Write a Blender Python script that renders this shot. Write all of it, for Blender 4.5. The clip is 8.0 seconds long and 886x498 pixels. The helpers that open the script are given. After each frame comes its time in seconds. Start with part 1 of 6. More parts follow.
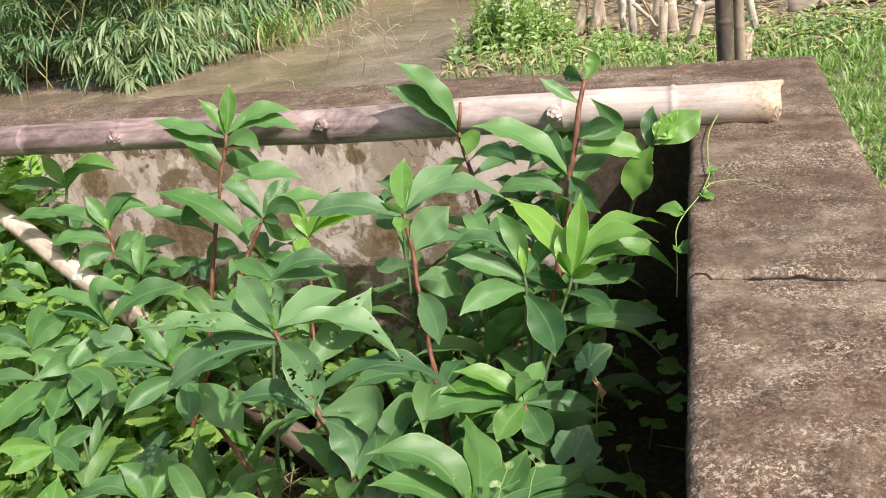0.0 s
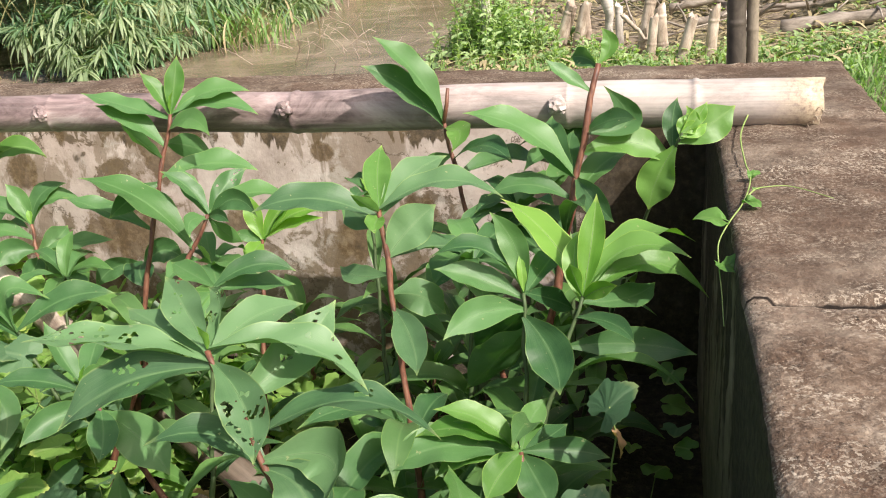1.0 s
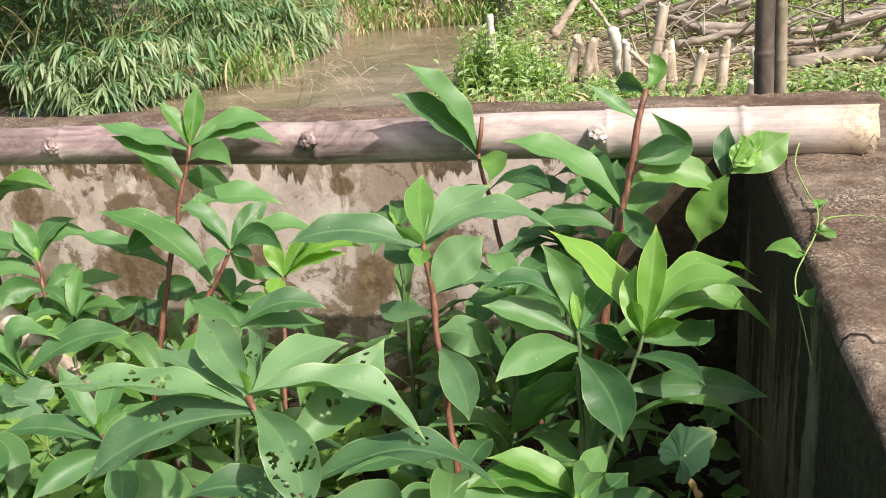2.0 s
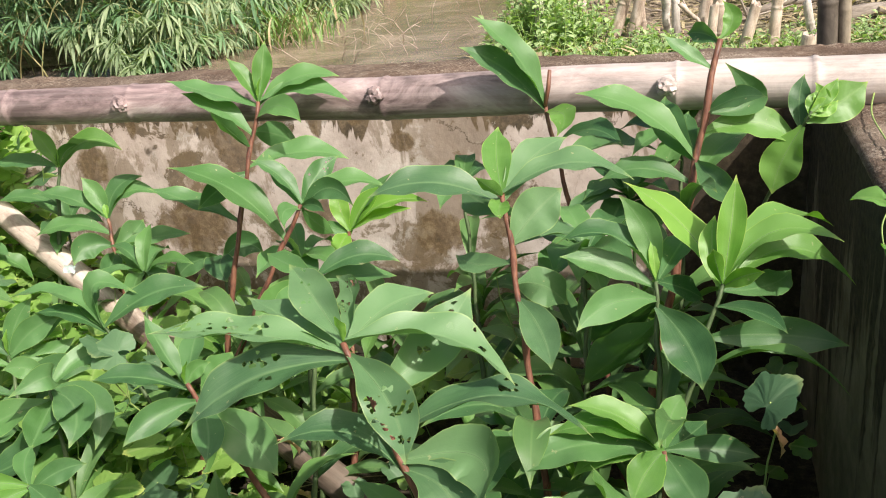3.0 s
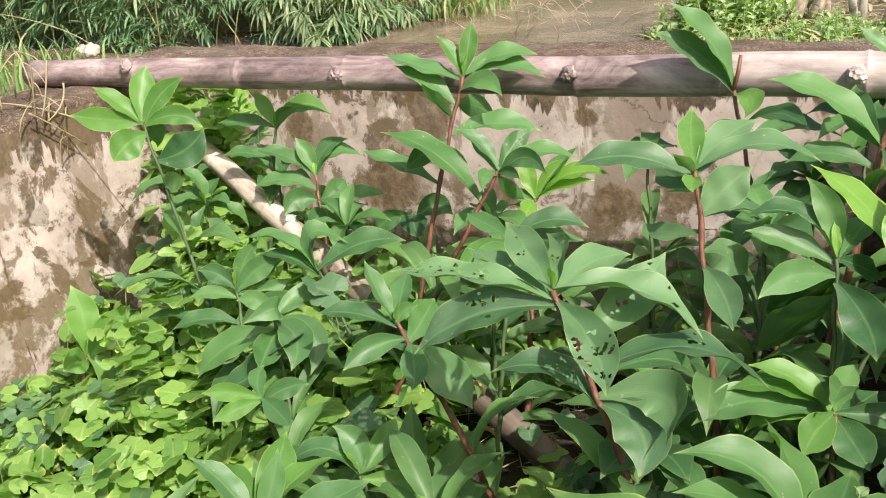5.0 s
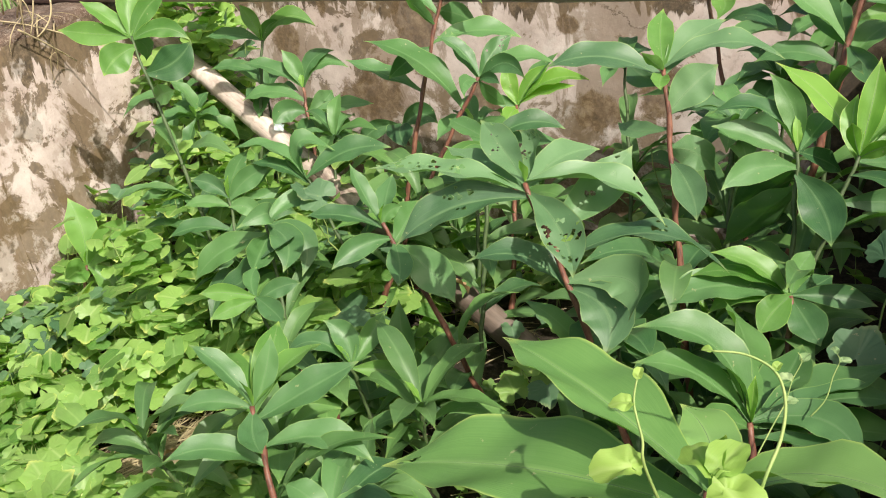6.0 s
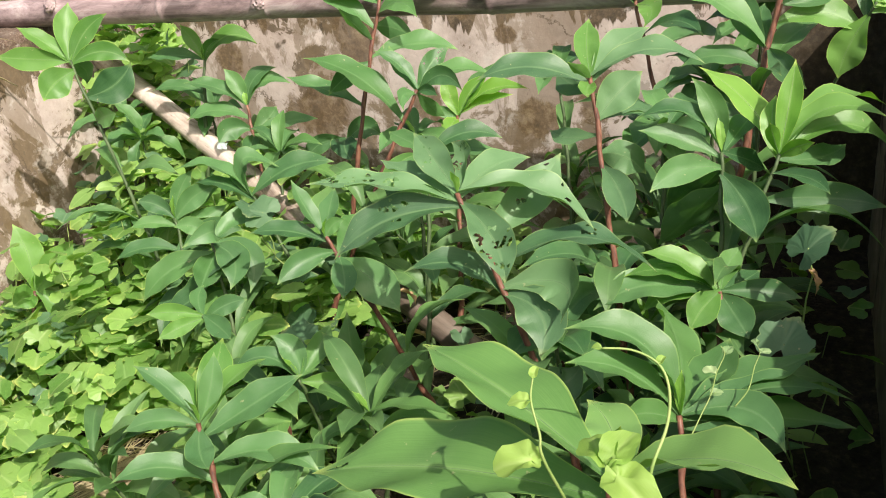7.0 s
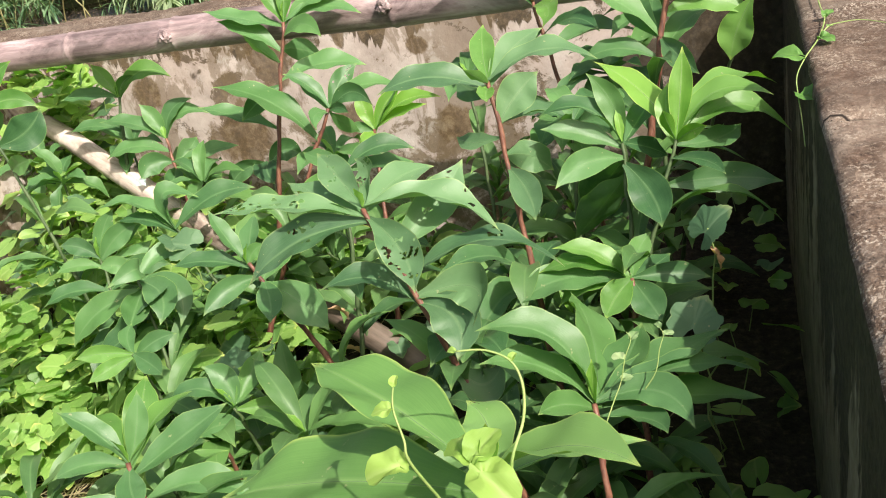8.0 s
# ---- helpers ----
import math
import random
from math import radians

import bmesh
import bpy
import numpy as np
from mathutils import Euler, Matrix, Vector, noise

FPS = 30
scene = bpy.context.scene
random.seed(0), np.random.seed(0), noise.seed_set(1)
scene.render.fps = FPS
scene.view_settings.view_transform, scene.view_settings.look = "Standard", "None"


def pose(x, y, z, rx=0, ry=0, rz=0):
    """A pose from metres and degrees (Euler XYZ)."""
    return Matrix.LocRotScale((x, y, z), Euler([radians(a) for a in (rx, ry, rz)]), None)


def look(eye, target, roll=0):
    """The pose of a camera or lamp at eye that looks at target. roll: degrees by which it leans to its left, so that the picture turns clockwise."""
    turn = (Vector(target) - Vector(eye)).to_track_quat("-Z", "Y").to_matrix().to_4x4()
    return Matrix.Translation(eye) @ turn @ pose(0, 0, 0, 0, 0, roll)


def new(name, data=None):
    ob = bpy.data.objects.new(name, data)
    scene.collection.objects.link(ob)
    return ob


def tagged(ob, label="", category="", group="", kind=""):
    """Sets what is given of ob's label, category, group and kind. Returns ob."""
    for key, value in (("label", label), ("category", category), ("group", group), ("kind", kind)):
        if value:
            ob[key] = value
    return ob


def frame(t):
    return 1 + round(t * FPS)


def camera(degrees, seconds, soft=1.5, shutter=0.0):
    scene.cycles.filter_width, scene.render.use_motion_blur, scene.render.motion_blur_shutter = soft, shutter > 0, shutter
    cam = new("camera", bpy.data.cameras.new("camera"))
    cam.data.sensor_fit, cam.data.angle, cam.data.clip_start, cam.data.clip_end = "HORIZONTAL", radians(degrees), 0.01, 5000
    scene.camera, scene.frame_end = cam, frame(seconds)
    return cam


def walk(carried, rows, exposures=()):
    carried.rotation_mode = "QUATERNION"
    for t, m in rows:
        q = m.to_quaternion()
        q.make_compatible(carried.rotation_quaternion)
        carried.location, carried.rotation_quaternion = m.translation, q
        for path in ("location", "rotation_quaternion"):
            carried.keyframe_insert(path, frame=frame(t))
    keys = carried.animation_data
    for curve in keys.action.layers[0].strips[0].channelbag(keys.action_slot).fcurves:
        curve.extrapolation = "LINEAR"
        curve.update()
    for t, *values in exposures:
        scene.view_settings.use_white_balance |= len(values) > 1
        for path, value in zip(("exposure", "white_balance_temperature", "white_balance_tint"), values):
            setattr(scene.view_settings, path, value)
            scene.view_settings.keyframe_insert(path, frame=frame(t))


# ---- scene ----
# ---- camera ----
cam = camera(51.4, 8.0, 1.05)
METRES, EYE, TILT, LEAN, TURN = 1.15, 1.6, -23.0, 7.0, 14.0
ROWS = [
    (0.0, 0.0, 0.0, 0.0, 0.0, 0.0, -0.0),
    (0.5, -0.0263, 0.1746, -0.0147, -0.97, 0.37, -1.88),
    (1.0, -0.0281, 0.3081, -0.0176, -2.33, 1.26, -2.22),
    (2.5, -0.1372, 0.4138, -0.0259, -2.81, 4.29, -2.05),
    (3.0, -0.1609, 0.3901, -0.039, -0.59, 1.19, -1.83),
    (3.5, -0.1837, 0.4053, -0.0306, 0.31, 2.36, -4.63),
    (4.0, -0.2454, 0.3718, -0.0315, 2.47, 3.7, -7.54),
    (4.5, -0.2637, 0.3039, -0.0463, 6.37, 3.18, -7.39),
    (5.0, -0.2283, 0.226, -0.0638, 8.55, -1.04, -5.41),
    (6.5, -0.1818, 0.1446, -0.0982, 7.57, -6.11, -4.16),
    (7.0, -0.1519, 0.1281, -0.0859, 5.68, -5.23, -2.28),
    (7.5, -0.113, 0.1107, -0.0713, 4.31, -4.66, 0.18),
    (8.0, -0.0834, 0.1122, -0.0798, 2.57, -4.76, 3.25),
]
walk(cam, [(t, pose(0, 0, EYE, TILT, LEAN, TURN) @ pose(METRES * x, METRES * y, METRES * z, 90 + pitch, roll, yaw)) for t, x, y, z, yaw, pitch, roll in ROWS],
     exposures=[(0.0, 0.31), (1.0, 0.36), (4.0, 0.36), (5.5, 0.33), (7.0, 0.38), (8.0, 0.54)])

# ---- world and sun ----
SUN_FROM = Vector((0.72, -0.49, 0.95)).normalized()
world = bpy.data.worlds.new("sky")
scene.world = world
world.use_nodes = True
wn = world.node_tree
sky = wn.nodes.new("ShaderNodeTexSky")
sky.sky_type = "NISHITA"
sky.sun_disc = False
sky.sun_elevation = math.asin(SUN_FROM.z)
sky.sun_rotation = math.atan2(SUN_FROM.x, SUN_FROM.y)
sky.dust_density = 7.0
wn.nodes["Background"].inputs["Strength"].default_value = 0.126
wn.links.new(sky.outputs[0], wn.nodes["Background"].inputs[0])
sun = bpy.data.lights.new("sun", "SUN")
sun.energy, sun.angle, sun.color = 5.05, radians(0.6), (1.0, 0.928, 0.858)
sun_ob = new("sun", sun)
sun_ob.matrix_world = look(SUN_FROM * 30, (0, 0, 0))

# ---- materials ----


class Mat:
    """A node material with short helpers."""

    def __init__(self, name, rough=0.7, spec=0.5):
        self.m = bpy.data.materials.new(name)
        self.m.use_nodes = True
        self.t = self.m.node_tree
        self.p = self.t.nodes["Principled BSDF"]
        self.p.inputs["Roughness"].default_value = rough
        self.p.inputs["Specular IOR Level"].default_value = spec

    def n(self, kind, **kw):
        node = self.t.nodes.new("ShaderNode" + kind)
        for k, v in kw.items():
            if k in node.inputs:
                node.inputs[k].default_value = v
        return node

    def link(self, a, b):
        self.t.links.new(a, b)

    def coords(self, kind="Object"):
        return self.n("TexCoord").outputs[kind]

    def scaled(self, co, s):
        mp = self.n("Mapping")
        mp.inputs["Scale"].default_value = s
        self.link(co, mp.inputs["Vector"])
        return mp.outputs[0]

    def noise(self, co, scale, detail=6.0, rough=0.6, dist=0.0):
        t = self.n("TexNoise", Scale=scale, Detail=detail, Roughness=rough, Distortion=dist)
        self.link(co, t.inputs["Vector"])
        return t.outputs["Fac"]

    def ramp(self, fac, stops):
        r = self.n("ValToRGB")
        e = r.color_ramp.elements
        while len(e) < len(stops):
            e.new(0.5)
        for el, (at, col) in zip(e, stops):
            el.position = at
            el.color = (*col, 1) if len(col) == 3 else col
        self.link(fac, r.inputs[0])
        return r.outputs[0]

    def mask(self, fac, lo, hi):
        r = self.n("MapRange")
        r.inputs["From Min"].default_value, r.inputs["From Max"].default_value = lo, hi
        self.link(fac, r.inputs["Value"])
        return r.outputs[0]

    def math(self, op, a, b):
        m = self.n("Math")
        m.operation = op
        for i, v in enumerate((a, b)):
            if isinstance(v, (int, float)):
                m.inputs[i].default_value = v
            else:
                self.link(v, m.inputs[i])
        return m.outputs[0]

    def mix(self, fac, a, b, mode="MIX"):
        m = self.n("MixRGB")
        m.blend_type = mode
        for sock, v in zip(m.inputs, (fac, a, b)):
            if isinstance(v, (int, float)):
                sock.default_value = v
            elif isinstance(v, tuple):
                sock.default_value = (*v, 1)
            else:
                self.link(v, sock)
        return m.outputs[0]

    def color(self, c):
        if isinstance(c, tuple):
            self.p.inputs["Base Color"].default_value = (*c, 1)
        else:
            self.link(c, self.p.inputs["Base Color"])

    def bump(self, h, strength=0.5, dist=0.01):
        b = self.n("Bump", Strength=strength, Distance=dist)
        self.link(h, b.inputs["Height"])
        self.link(b.outputs[0], self.p.inputs["Normal"])


def leaf_material(name, dark, light, rib, under=0.35, rough=0.38, fresh=None):
    """Leaf blade: midrib along the UV middle, slanting veins, blotches, pale rim, and light let through."""
    m = Mat(name, rough, 0.42)
    uv = m.n("UVMap").outputs[0]
    sep = m.n("SeparateXYZ")
    m.link(uv, sep.inputs[0])
    across = m.math("ABSOLUTE", m.math("SUBTRACT", sep.outputs[1], 0.5), 0.0)
    obj = m.coords()
    blot = m.noise(obj, 16.0, 5.0)
    rnd = m.n("ObjectInfo").outputs["Random"]
    isl = m.n("NewGeometry").outputs["Random Per Island"]
    own = m.math("FRACT", m.math("ADD", rnd, isl), 0.0)
    tone = m.math("ADD", m.math("MULTIPLY", blot, 0.45), m.math("MULTIPLY", own, 0.65))
    mid = tuple((a + b) * 0.5 for a, b in zip(dark, light))
    col = m.ramp(tone, [(0.22, dark), (0.5, mid), (0.86, light)])
    if fresh:
        other = m.math("FRACT", m.math("MULTIPLY", own, 7.31), 0.0)
        col = m.mix(m.math("MULTIPLY", m.mask(other, 0.55, 1.0), 0.75), col, fresh)
    vein = m.noise(m.scaled(uv, (2.0, 60.0, 1.0)), 1.0, 3.0, 0.6)
    col = m.mix(m.math("MULTIPLY", m.mask(vein, 0.35, 0.75), 0.30), col, light)
    col = m.mix(m.math("MULTIPLY", m.mask(across, 0.05, 0.004), 0.35), col, rib)
    col = m.mix(m.math("MULTIPLY", m.mask(across, 0.47, 0.497), 0.6), col, tuple(c * k for c, k in zip(rib, (1.3, 1.15, 0.8))))
    col = m.mix(m.math("MULTIPLY", m.mask(sep.outputs[0], 0.90, 0.99), 0.6), col, tuple(c * k for c, k in zip(rib, (1.5, 1.2, 0.8))))
    speck = m.mask(m.noise(obj, 75.0, 3.0), 0.70, 0.725)
    col = m.mix(m.math("MULTIPLY", speck, 0.55), col, (0.34, 0.33, 0.18))
    dust = m.mask(m.noise(obj, 9.0, 6.0, 0.7), 0.50, 0.75)
    col = m.mix(m.math("MULTIPLY", dust, 0.06), col, (0.40, 0.42, 0.34))
    m.color(col)
    r = m.n("MapRange")
    r.inputs["To Min"].default_value, r.inputs["To Max"].default_value = rough - 0.03, rough + 0.20
    m.link(m.noise(obj, 30.0, 4.0), r.inputs["Value"])
    m.link(r.outputs[0], m.p.inputs["Roughness"])
    m.bump(m.math("ADD", m.math("MULTIPLY", vein, 0.20), m.math("ADD", m.math("MULTIPLY", m.noise(obj, 60.0, 3.0), 0.35), m.math("MULTIPLY", m.noise(obj, 13.0, 2.0), 0.9))), 0.40, 0.004)
    tr = m.n("BsdfTranslucent")
    m.link(m.mix(1.0, col, (1.6, 2.0, 0.55), "MULTIPLY"), tr.inputs["Color"])
    ms = m.n("MixShader")
    ms.inputs[0].default_value = under
    m.link(m.p.outputs[0], ms.inputs[1])
    m.link(tr.outputs[0], ms.inputs[2])
    m.link(ms.outputs[0], m.t.nodes["Material Output"].inputs[0])
    return m.m


LEAF = leaf_material("ginger_leaf", (0.029, 0.088, 0.031), (0.104, 0.222, 0.074), (0.18, 0.31, 0.13), 0.23, 0.35, (0.102, 0.224, 0.052))
LEAF_GREY = leaf_material("greyish_ginger_leaf", (0.040, 0.101, 0.043), (0.124, 0.232, 0.098), (0.21, 0.32, 0.16), 0.21, 0.37)
LEAF_LOW = leaf_material("shaded_ginger_leaf", (0.036, 0.098, 0.032), (0.122, 0.232, 0.074), (0.18, 0.31, 0.11), 0.26, 0.35, (0.118, 0.252, 0.052))
LEAF_BROAD = leaf_material("broad_ginger_leaf", (0.085, 0.196, 0.048), (0.165, 0.305, 0.085), (0.30, 0.43, 0.16), 0.22, 0.36)
LEAF_FRESH = leaf_material("fresh_ginger_leaf", (0.062, 0.165, 0.030), (0.150, 0.300, 0.066), (0.26, 0.41, 0.13), 0.30, 0.32)
LEAF_BLUE = leaf_material("dusty_gourd_leaf", (0.042, 0.108, 0.046), (0.105, 0.195, 0.092), (0.20, 0.30, 0.17), 0.25, 0.46)
LEAF_YOUNG = leaf_material("young_ginger_leaf", (0.105, 0.245, 0.030), (0.20, 0.38, 0.066), (0.46, 0.60, 0.24), 0.36, 0.28)
LEAF_GOURD = leaf_material("creeper_leaf", (0.072, 0.178, 0.032), (0.25, 0.405, 0.095), (0.42, 0.52, 0.23), 0.34, 0.34, (0.19, 0.31, 0.075))
LEAF_PALE = leaf_material("pale_creeper_leaf", (0.17, 0.30, 0.05), (0.31, 0.45, 0.10), (0.42, 0.52, 0.2), 0.36, 0.48)
LEAF_OVAL = leaf_material("oval_creeper_leaf", (0.10, 0.215, 0.047), (0.26, 0.40, 0.11), (0.34, 0.48, 0.18), 0.36, 0.36)
LEAF_BAMBOO = leaf_material("bamboo_leaf", (0.030, 0.088, 0.040), (0.195, 0.318, 0.168), (0.24, 0.33, 0.16), 0.26, 0.34)
LEAF_DUSTY = leaf_material("dusty_bamboo_leaf", (0.10, 0.16, 0.075), (0.30, 0.37, 0.22), (0.34, 0.39, 0.25), 0.28, 0.5)
LEAF_WEED = leaf_material("weed_leaf", (0.125, 0.225, 0.082), (0.39, 0.49, 0.25), (0.44, 0.54, 0.28), 0.34, 0.45)
LEAF_REED = leaf_material("withered_reed", (0.16, 0.17, 0.09), (0.40, 0.40, 0.26), (0.42, 0.42, 0.30), 0.25, 0.55)
GRASS = leaf_material("grass_blade", (0.09, 0.19, 0.048), (0.25, 0.375, 0.135), (0.34, 0.44, 0.18), 0.3, 0.5)
DRY = leaf_material("dry_straw", (0.20, 0.155, 0.085), (0.46, 0.38, 0.23), (0.42, 0.35, 0.22), 0.15, 0.7)


def stem_material():
    m = Mat("red_stem", 0.5)
    co = m.coords()
    z = m.scaled(co, (110, 110, 16))
    col = m.ramp(m.noise(z, 1.0, 4.0), [(0.30, (0.060, 0.026, 0.017)), (0.48, (0.150, 0.060, 0.037)), (0.66, (0.225, 0.105, 0.062)), (0.78, (0.34, 0.22, 0.14))])
    m.color(col)
    m.bump(m.noise(co, 140.0), 0.3, 0.003)
    return m.m


def plain_stem(name, a, b):
    m = Mat(name, 0.6)
    m.color(m.ramp(m.noise(m.coords(), 30.0), [(0.3, a), (0.7, b)]))
    return m.m


STEM = stem_material()
GREEN_STEM = plain_stem("green_cane", (0.035, 0.068, 0.020), (0.085, 0.125, 0.045))
RIB = plain_stem("leaf_rib", (0.085, 0.175, 0.055), (0.13, 0.235, 0.085))
VINE = plain_stem("green_vine", (0.16, 0.26, 0.06), (0.30, 0.38, 0.12))


CRACK_Y = 1.43


def wall_top_material():
    """Weathered cement with exposed grit, brown moss crust and pale worn patches."""
    m = Mat("weathered_cement", 0.92, 0.25)
    co = m.coords()
    big = m.noise(co, 3.2, 5.0, 0.62, 0.4)
    mid = m.noise(co, 17.0, 6.0, 0.7)
    fine = m.noise(co, 130.0, 4.0, 0.7)
    col = m.ramp(mid, [(0.30, (0.042, 0.027, 0.018)), (0.45, (0.108, 0.072, 0.050)), (0.58, (0.185, 0.132, 0.095)), (0.72, (0.36, 0.29, 0.225))])
    col = m.mix(m.math("MULTIPLY", m.mask(big, 0.50, 0.62), 0.75), col, m.ramp(mid, [(0.3, (0.14, 0.105, 0.08)), (0.7, (0.35, 0.295, 0.235))]))
    grit = m.math("MULTIPLY", m.mask(m.noise(co, 150.0, 3.0, 0.8), 0.52, 0.57), m.mask(m.noise(m.scaled(co, (5.0, 10.0, 5.0)), 1.0, 6.0, 0.75), 0.42, 0.58))
    grains = m.mask(m.noise(co, 95.0, 5.0, 0.8), 0.53, 0.57)
    col = m.mix(m.math("MULTIPLY", grains, 0.5), col, (0.30, 0.235, 0.185))
    col = m.mix(grit, col, (0.52, 0.45, 0.36))
    bands = m.noise(m.scaled(co, (2.0, 12.0, 2.0)), 1.0, 6.0, 0.7)
    col = m.mix(m.math("MULTIPLY", m.mask(bands, 0.52, 0.64), 0.3), col, (0.06, 0.04, 0.027))
    col = m.mix(m.mask(m.noise(co, 90.0, 5.0, 0.8), 0.60, 0.66), col, (0.03, 0.021, 0.014))
    red = m.math("MULTIPLY", m.mask(m.noise(co, 8.0, 6.0, 0.75), 0.52, 0.62), 0.3)
    col = m.mix(red, col, (0.155, 0.085, 0.055))
    sep = m.n("SeparateXYZ")
    m.link(co, sep.inputs[0])
    wob = m.math("MULTIPLY", m.math("SUBTRACT", m.noise(co, 22.0, 4.0, 0.6), 0.5), 0.016)
    line = m.math("SUBTRACT", m.math("ADD", sep.outputs[1], wob), CRACK_Y)
    crust = m.math("MULTIPLY", m.mask(line, 0.0, 0.04), m.mask(m.noise(co, 6.0, 6.0, 0.7), 0.36, 0.60))
    col = m.mix(m.math("MULTIPLY", crust, 0.6), col, (0.085, 0.055, 0.038))
    gap = m.math("MULTIPLY", m.mask(m.math("ABSOLUTE", line, 0.0), 0.0055, 0.002), m.mask(m.noise(co, 14.0, 3.0), 0.30, 0.40))
    col = m.mix(gap, col, (0.02, 0.014, 0.01))
    m.color(m.mix(1.0, col, (0.86, 0.85, 0.84), "MULTIPLY"))
    h = m.math("ADD", m.math("MULTIPLY", mid, 0.7), m.math("MULTIPLY", fine, 0.5))
    m.bump(h, 0.9, 0.012)
    return m.m


def plaster_material(name, blot=0.57, drip_low=0.74, seed=0.0, pale=1.04, rosy=0.28, corner_shade=False, stains=()):
    """Old pale plaster with finger-shaped dark drips under the coping and mould patches."""
    m = Mat(name, 0.88, 0.25)
    raw = m.coords()
    mp = m.n("Mapping")
    mp.inputs["Location"].default_value = (seed, seed * 0.7, 0.0)
    m.link(raw, mp.inputs["Vector"])
    co = mp.outputs[0]
    sep = m.n("SeparateXYZ")
    m.link(raw, sep.inputs[0])
    base = m.ramp(m.noise(co, 5.0, 8.0, 0.7), [(k, tuple(c * pale for c in rgb)) for k, rgb in ((0.32, (0.34, 0.275, 0.24)), (0.5, (0.49, 0.415, 0.37)), (0.7, (0.63, 0.56, 0.51)))])
    pink = m.mask(m.noise(co, 1.7, 3.0), 0.48, 0.66)
    base = m.mix(m.math("MULTIPLY", pink, rosy), base, (0.47, 0.345, 0.285))
    moss = m.ramp(m.noise(co, 45.0, 5.0, 0.7), [(0.32, (0.035, 0.026, 0.014)), (0.5, (0.085, 0.062, 0.034)), (0.72, (0.21, 0.155, 0.095))])
    fine_d = m.noise(m.scaled(co, (21.0, 21.0, 3.0)), 1.0, 4.0, 0.6, 0.8)
    wide_d = m.noise(m.scaled(co, (6.0, 6.0, 1.3)), 1.0, 3.0, 0.5)
    drips = m.math("ADD", m.math("MULTIPLY", fine_d, 0.5), m.math("MULTIPLY", wide_d, 0.5))
    reach = m.mask(sep.outputs[2], drip_low, 0.93)
    lim = m.math("ADD", m.math("MULTIPLY", reach, 0.37), drips)
    col = m.mix(m.math("MULTIPLY", m.mask(lim, 0.640, 0.658), 0.95), base, moss)
    blotch = m.noise(co, 4.6, 8.0, 0.66, 0.5)
    col = m.mix(m.math("MULTIPLY", m.mask(blotch, blot, blot + 0.02), 0.9), col, moss)
    halo = m.math("MULTIPLY", m.mask(blotch, blot - 0.06, blot + 0.02), 0.25)
    col = m.mix(halo, col, (0.27, 0.20, 0.14))
    low = m.math("ADD", m.math("MULTIPLY", m.mask(sep.outputs[2], 0.62, 0.36), 0.16), m.noise(co, 9.0, 7.0, 0.68, 0.4))
    col = m.mix(m.math("MULTIPLY", m.mask(low, 0.595, 0.65), 0.78), col, m.mix(0.4, moss, (0.20, 0.14, 0.06)))
    tint = m.math("MULTIPLY", m.mask(m.noise(m.scaled(co, (3.6, 3.6, 1.3)), 1.0, 6.0, 0.7, 0.6), 0.515, 0.55), 0.6)
    col = m.mix(tint, col, (0.17, 0.122, 0.07))
    lime = m.math("MULTIPLY", m.mask(m.noise(co, 6.5, 7.0, 0.7, 0.3), 0.55, 0.60), 0.4)
    col = m.mix(lime, col, (0.62, 0.57, 0.52))
    spots = m.mask(m.noise(co, 13.0, 3.0, 0.5, 0.2), 0.655, 0.70)
    col = m.mix(m.math("MULTIPLY", spots, 0.8), col, moss)
    vo = m.n("TexVoronoi", Scale=2.4)
    vo.feature = "DISTANCE_TO_EDGE"
    warp = m.n("MixRGB")
    warp.blend_type = "ADD"
    warp.inputs[0].default_value = 0.16
    m.link(co, warp.inputs[1])
    tn = m.n("TexNoise", Scale=7.0, Detail=6.0, Roughness=0.7)
    m.link(co, tn.inputs["Vector"])
    m.link(tn.outputs["Color"], warp.inputs[2])
    m.link(warp.outputs[0], vo.inputs["Vector"])
    crack = m.math("MULTIPLY", m.mask(vo.outputs["Distance"], 0.008, 0.002), m.mask(m.noise(co, 3.3, 3.0), 0.46, 0.56))
    col = m.mix(m.math("MULTIPLY", crack, 0.8), col, (0.10, 0.075, 0.05))
    pits = m.mask(m.noise(co, 38.0, 4.0, 0.6), 0.64, 0.70)
    col = m.mix(m.math("MULTIPLY", pits, 0.6), col, (0.13, 0.105, 0.07))
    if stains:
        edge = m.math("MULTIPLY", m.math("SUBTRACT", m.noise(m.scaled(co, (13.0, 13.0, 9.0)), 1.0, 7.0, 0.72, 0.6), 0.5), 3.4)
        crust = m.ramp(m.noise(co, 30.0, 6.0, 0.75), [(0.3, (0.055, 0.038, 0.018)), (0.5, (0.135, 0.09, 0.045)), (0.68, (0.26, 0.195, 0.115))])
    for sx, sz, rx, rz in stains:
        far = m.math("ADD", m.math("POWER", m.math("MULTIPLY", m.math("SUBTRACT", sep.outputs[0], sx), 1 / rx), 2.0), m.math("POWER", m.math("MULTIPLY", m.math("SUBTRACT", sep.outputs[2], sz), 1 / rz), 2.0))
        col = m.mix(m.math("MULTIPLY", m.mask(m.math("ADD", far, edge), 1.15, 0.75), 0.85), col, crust)
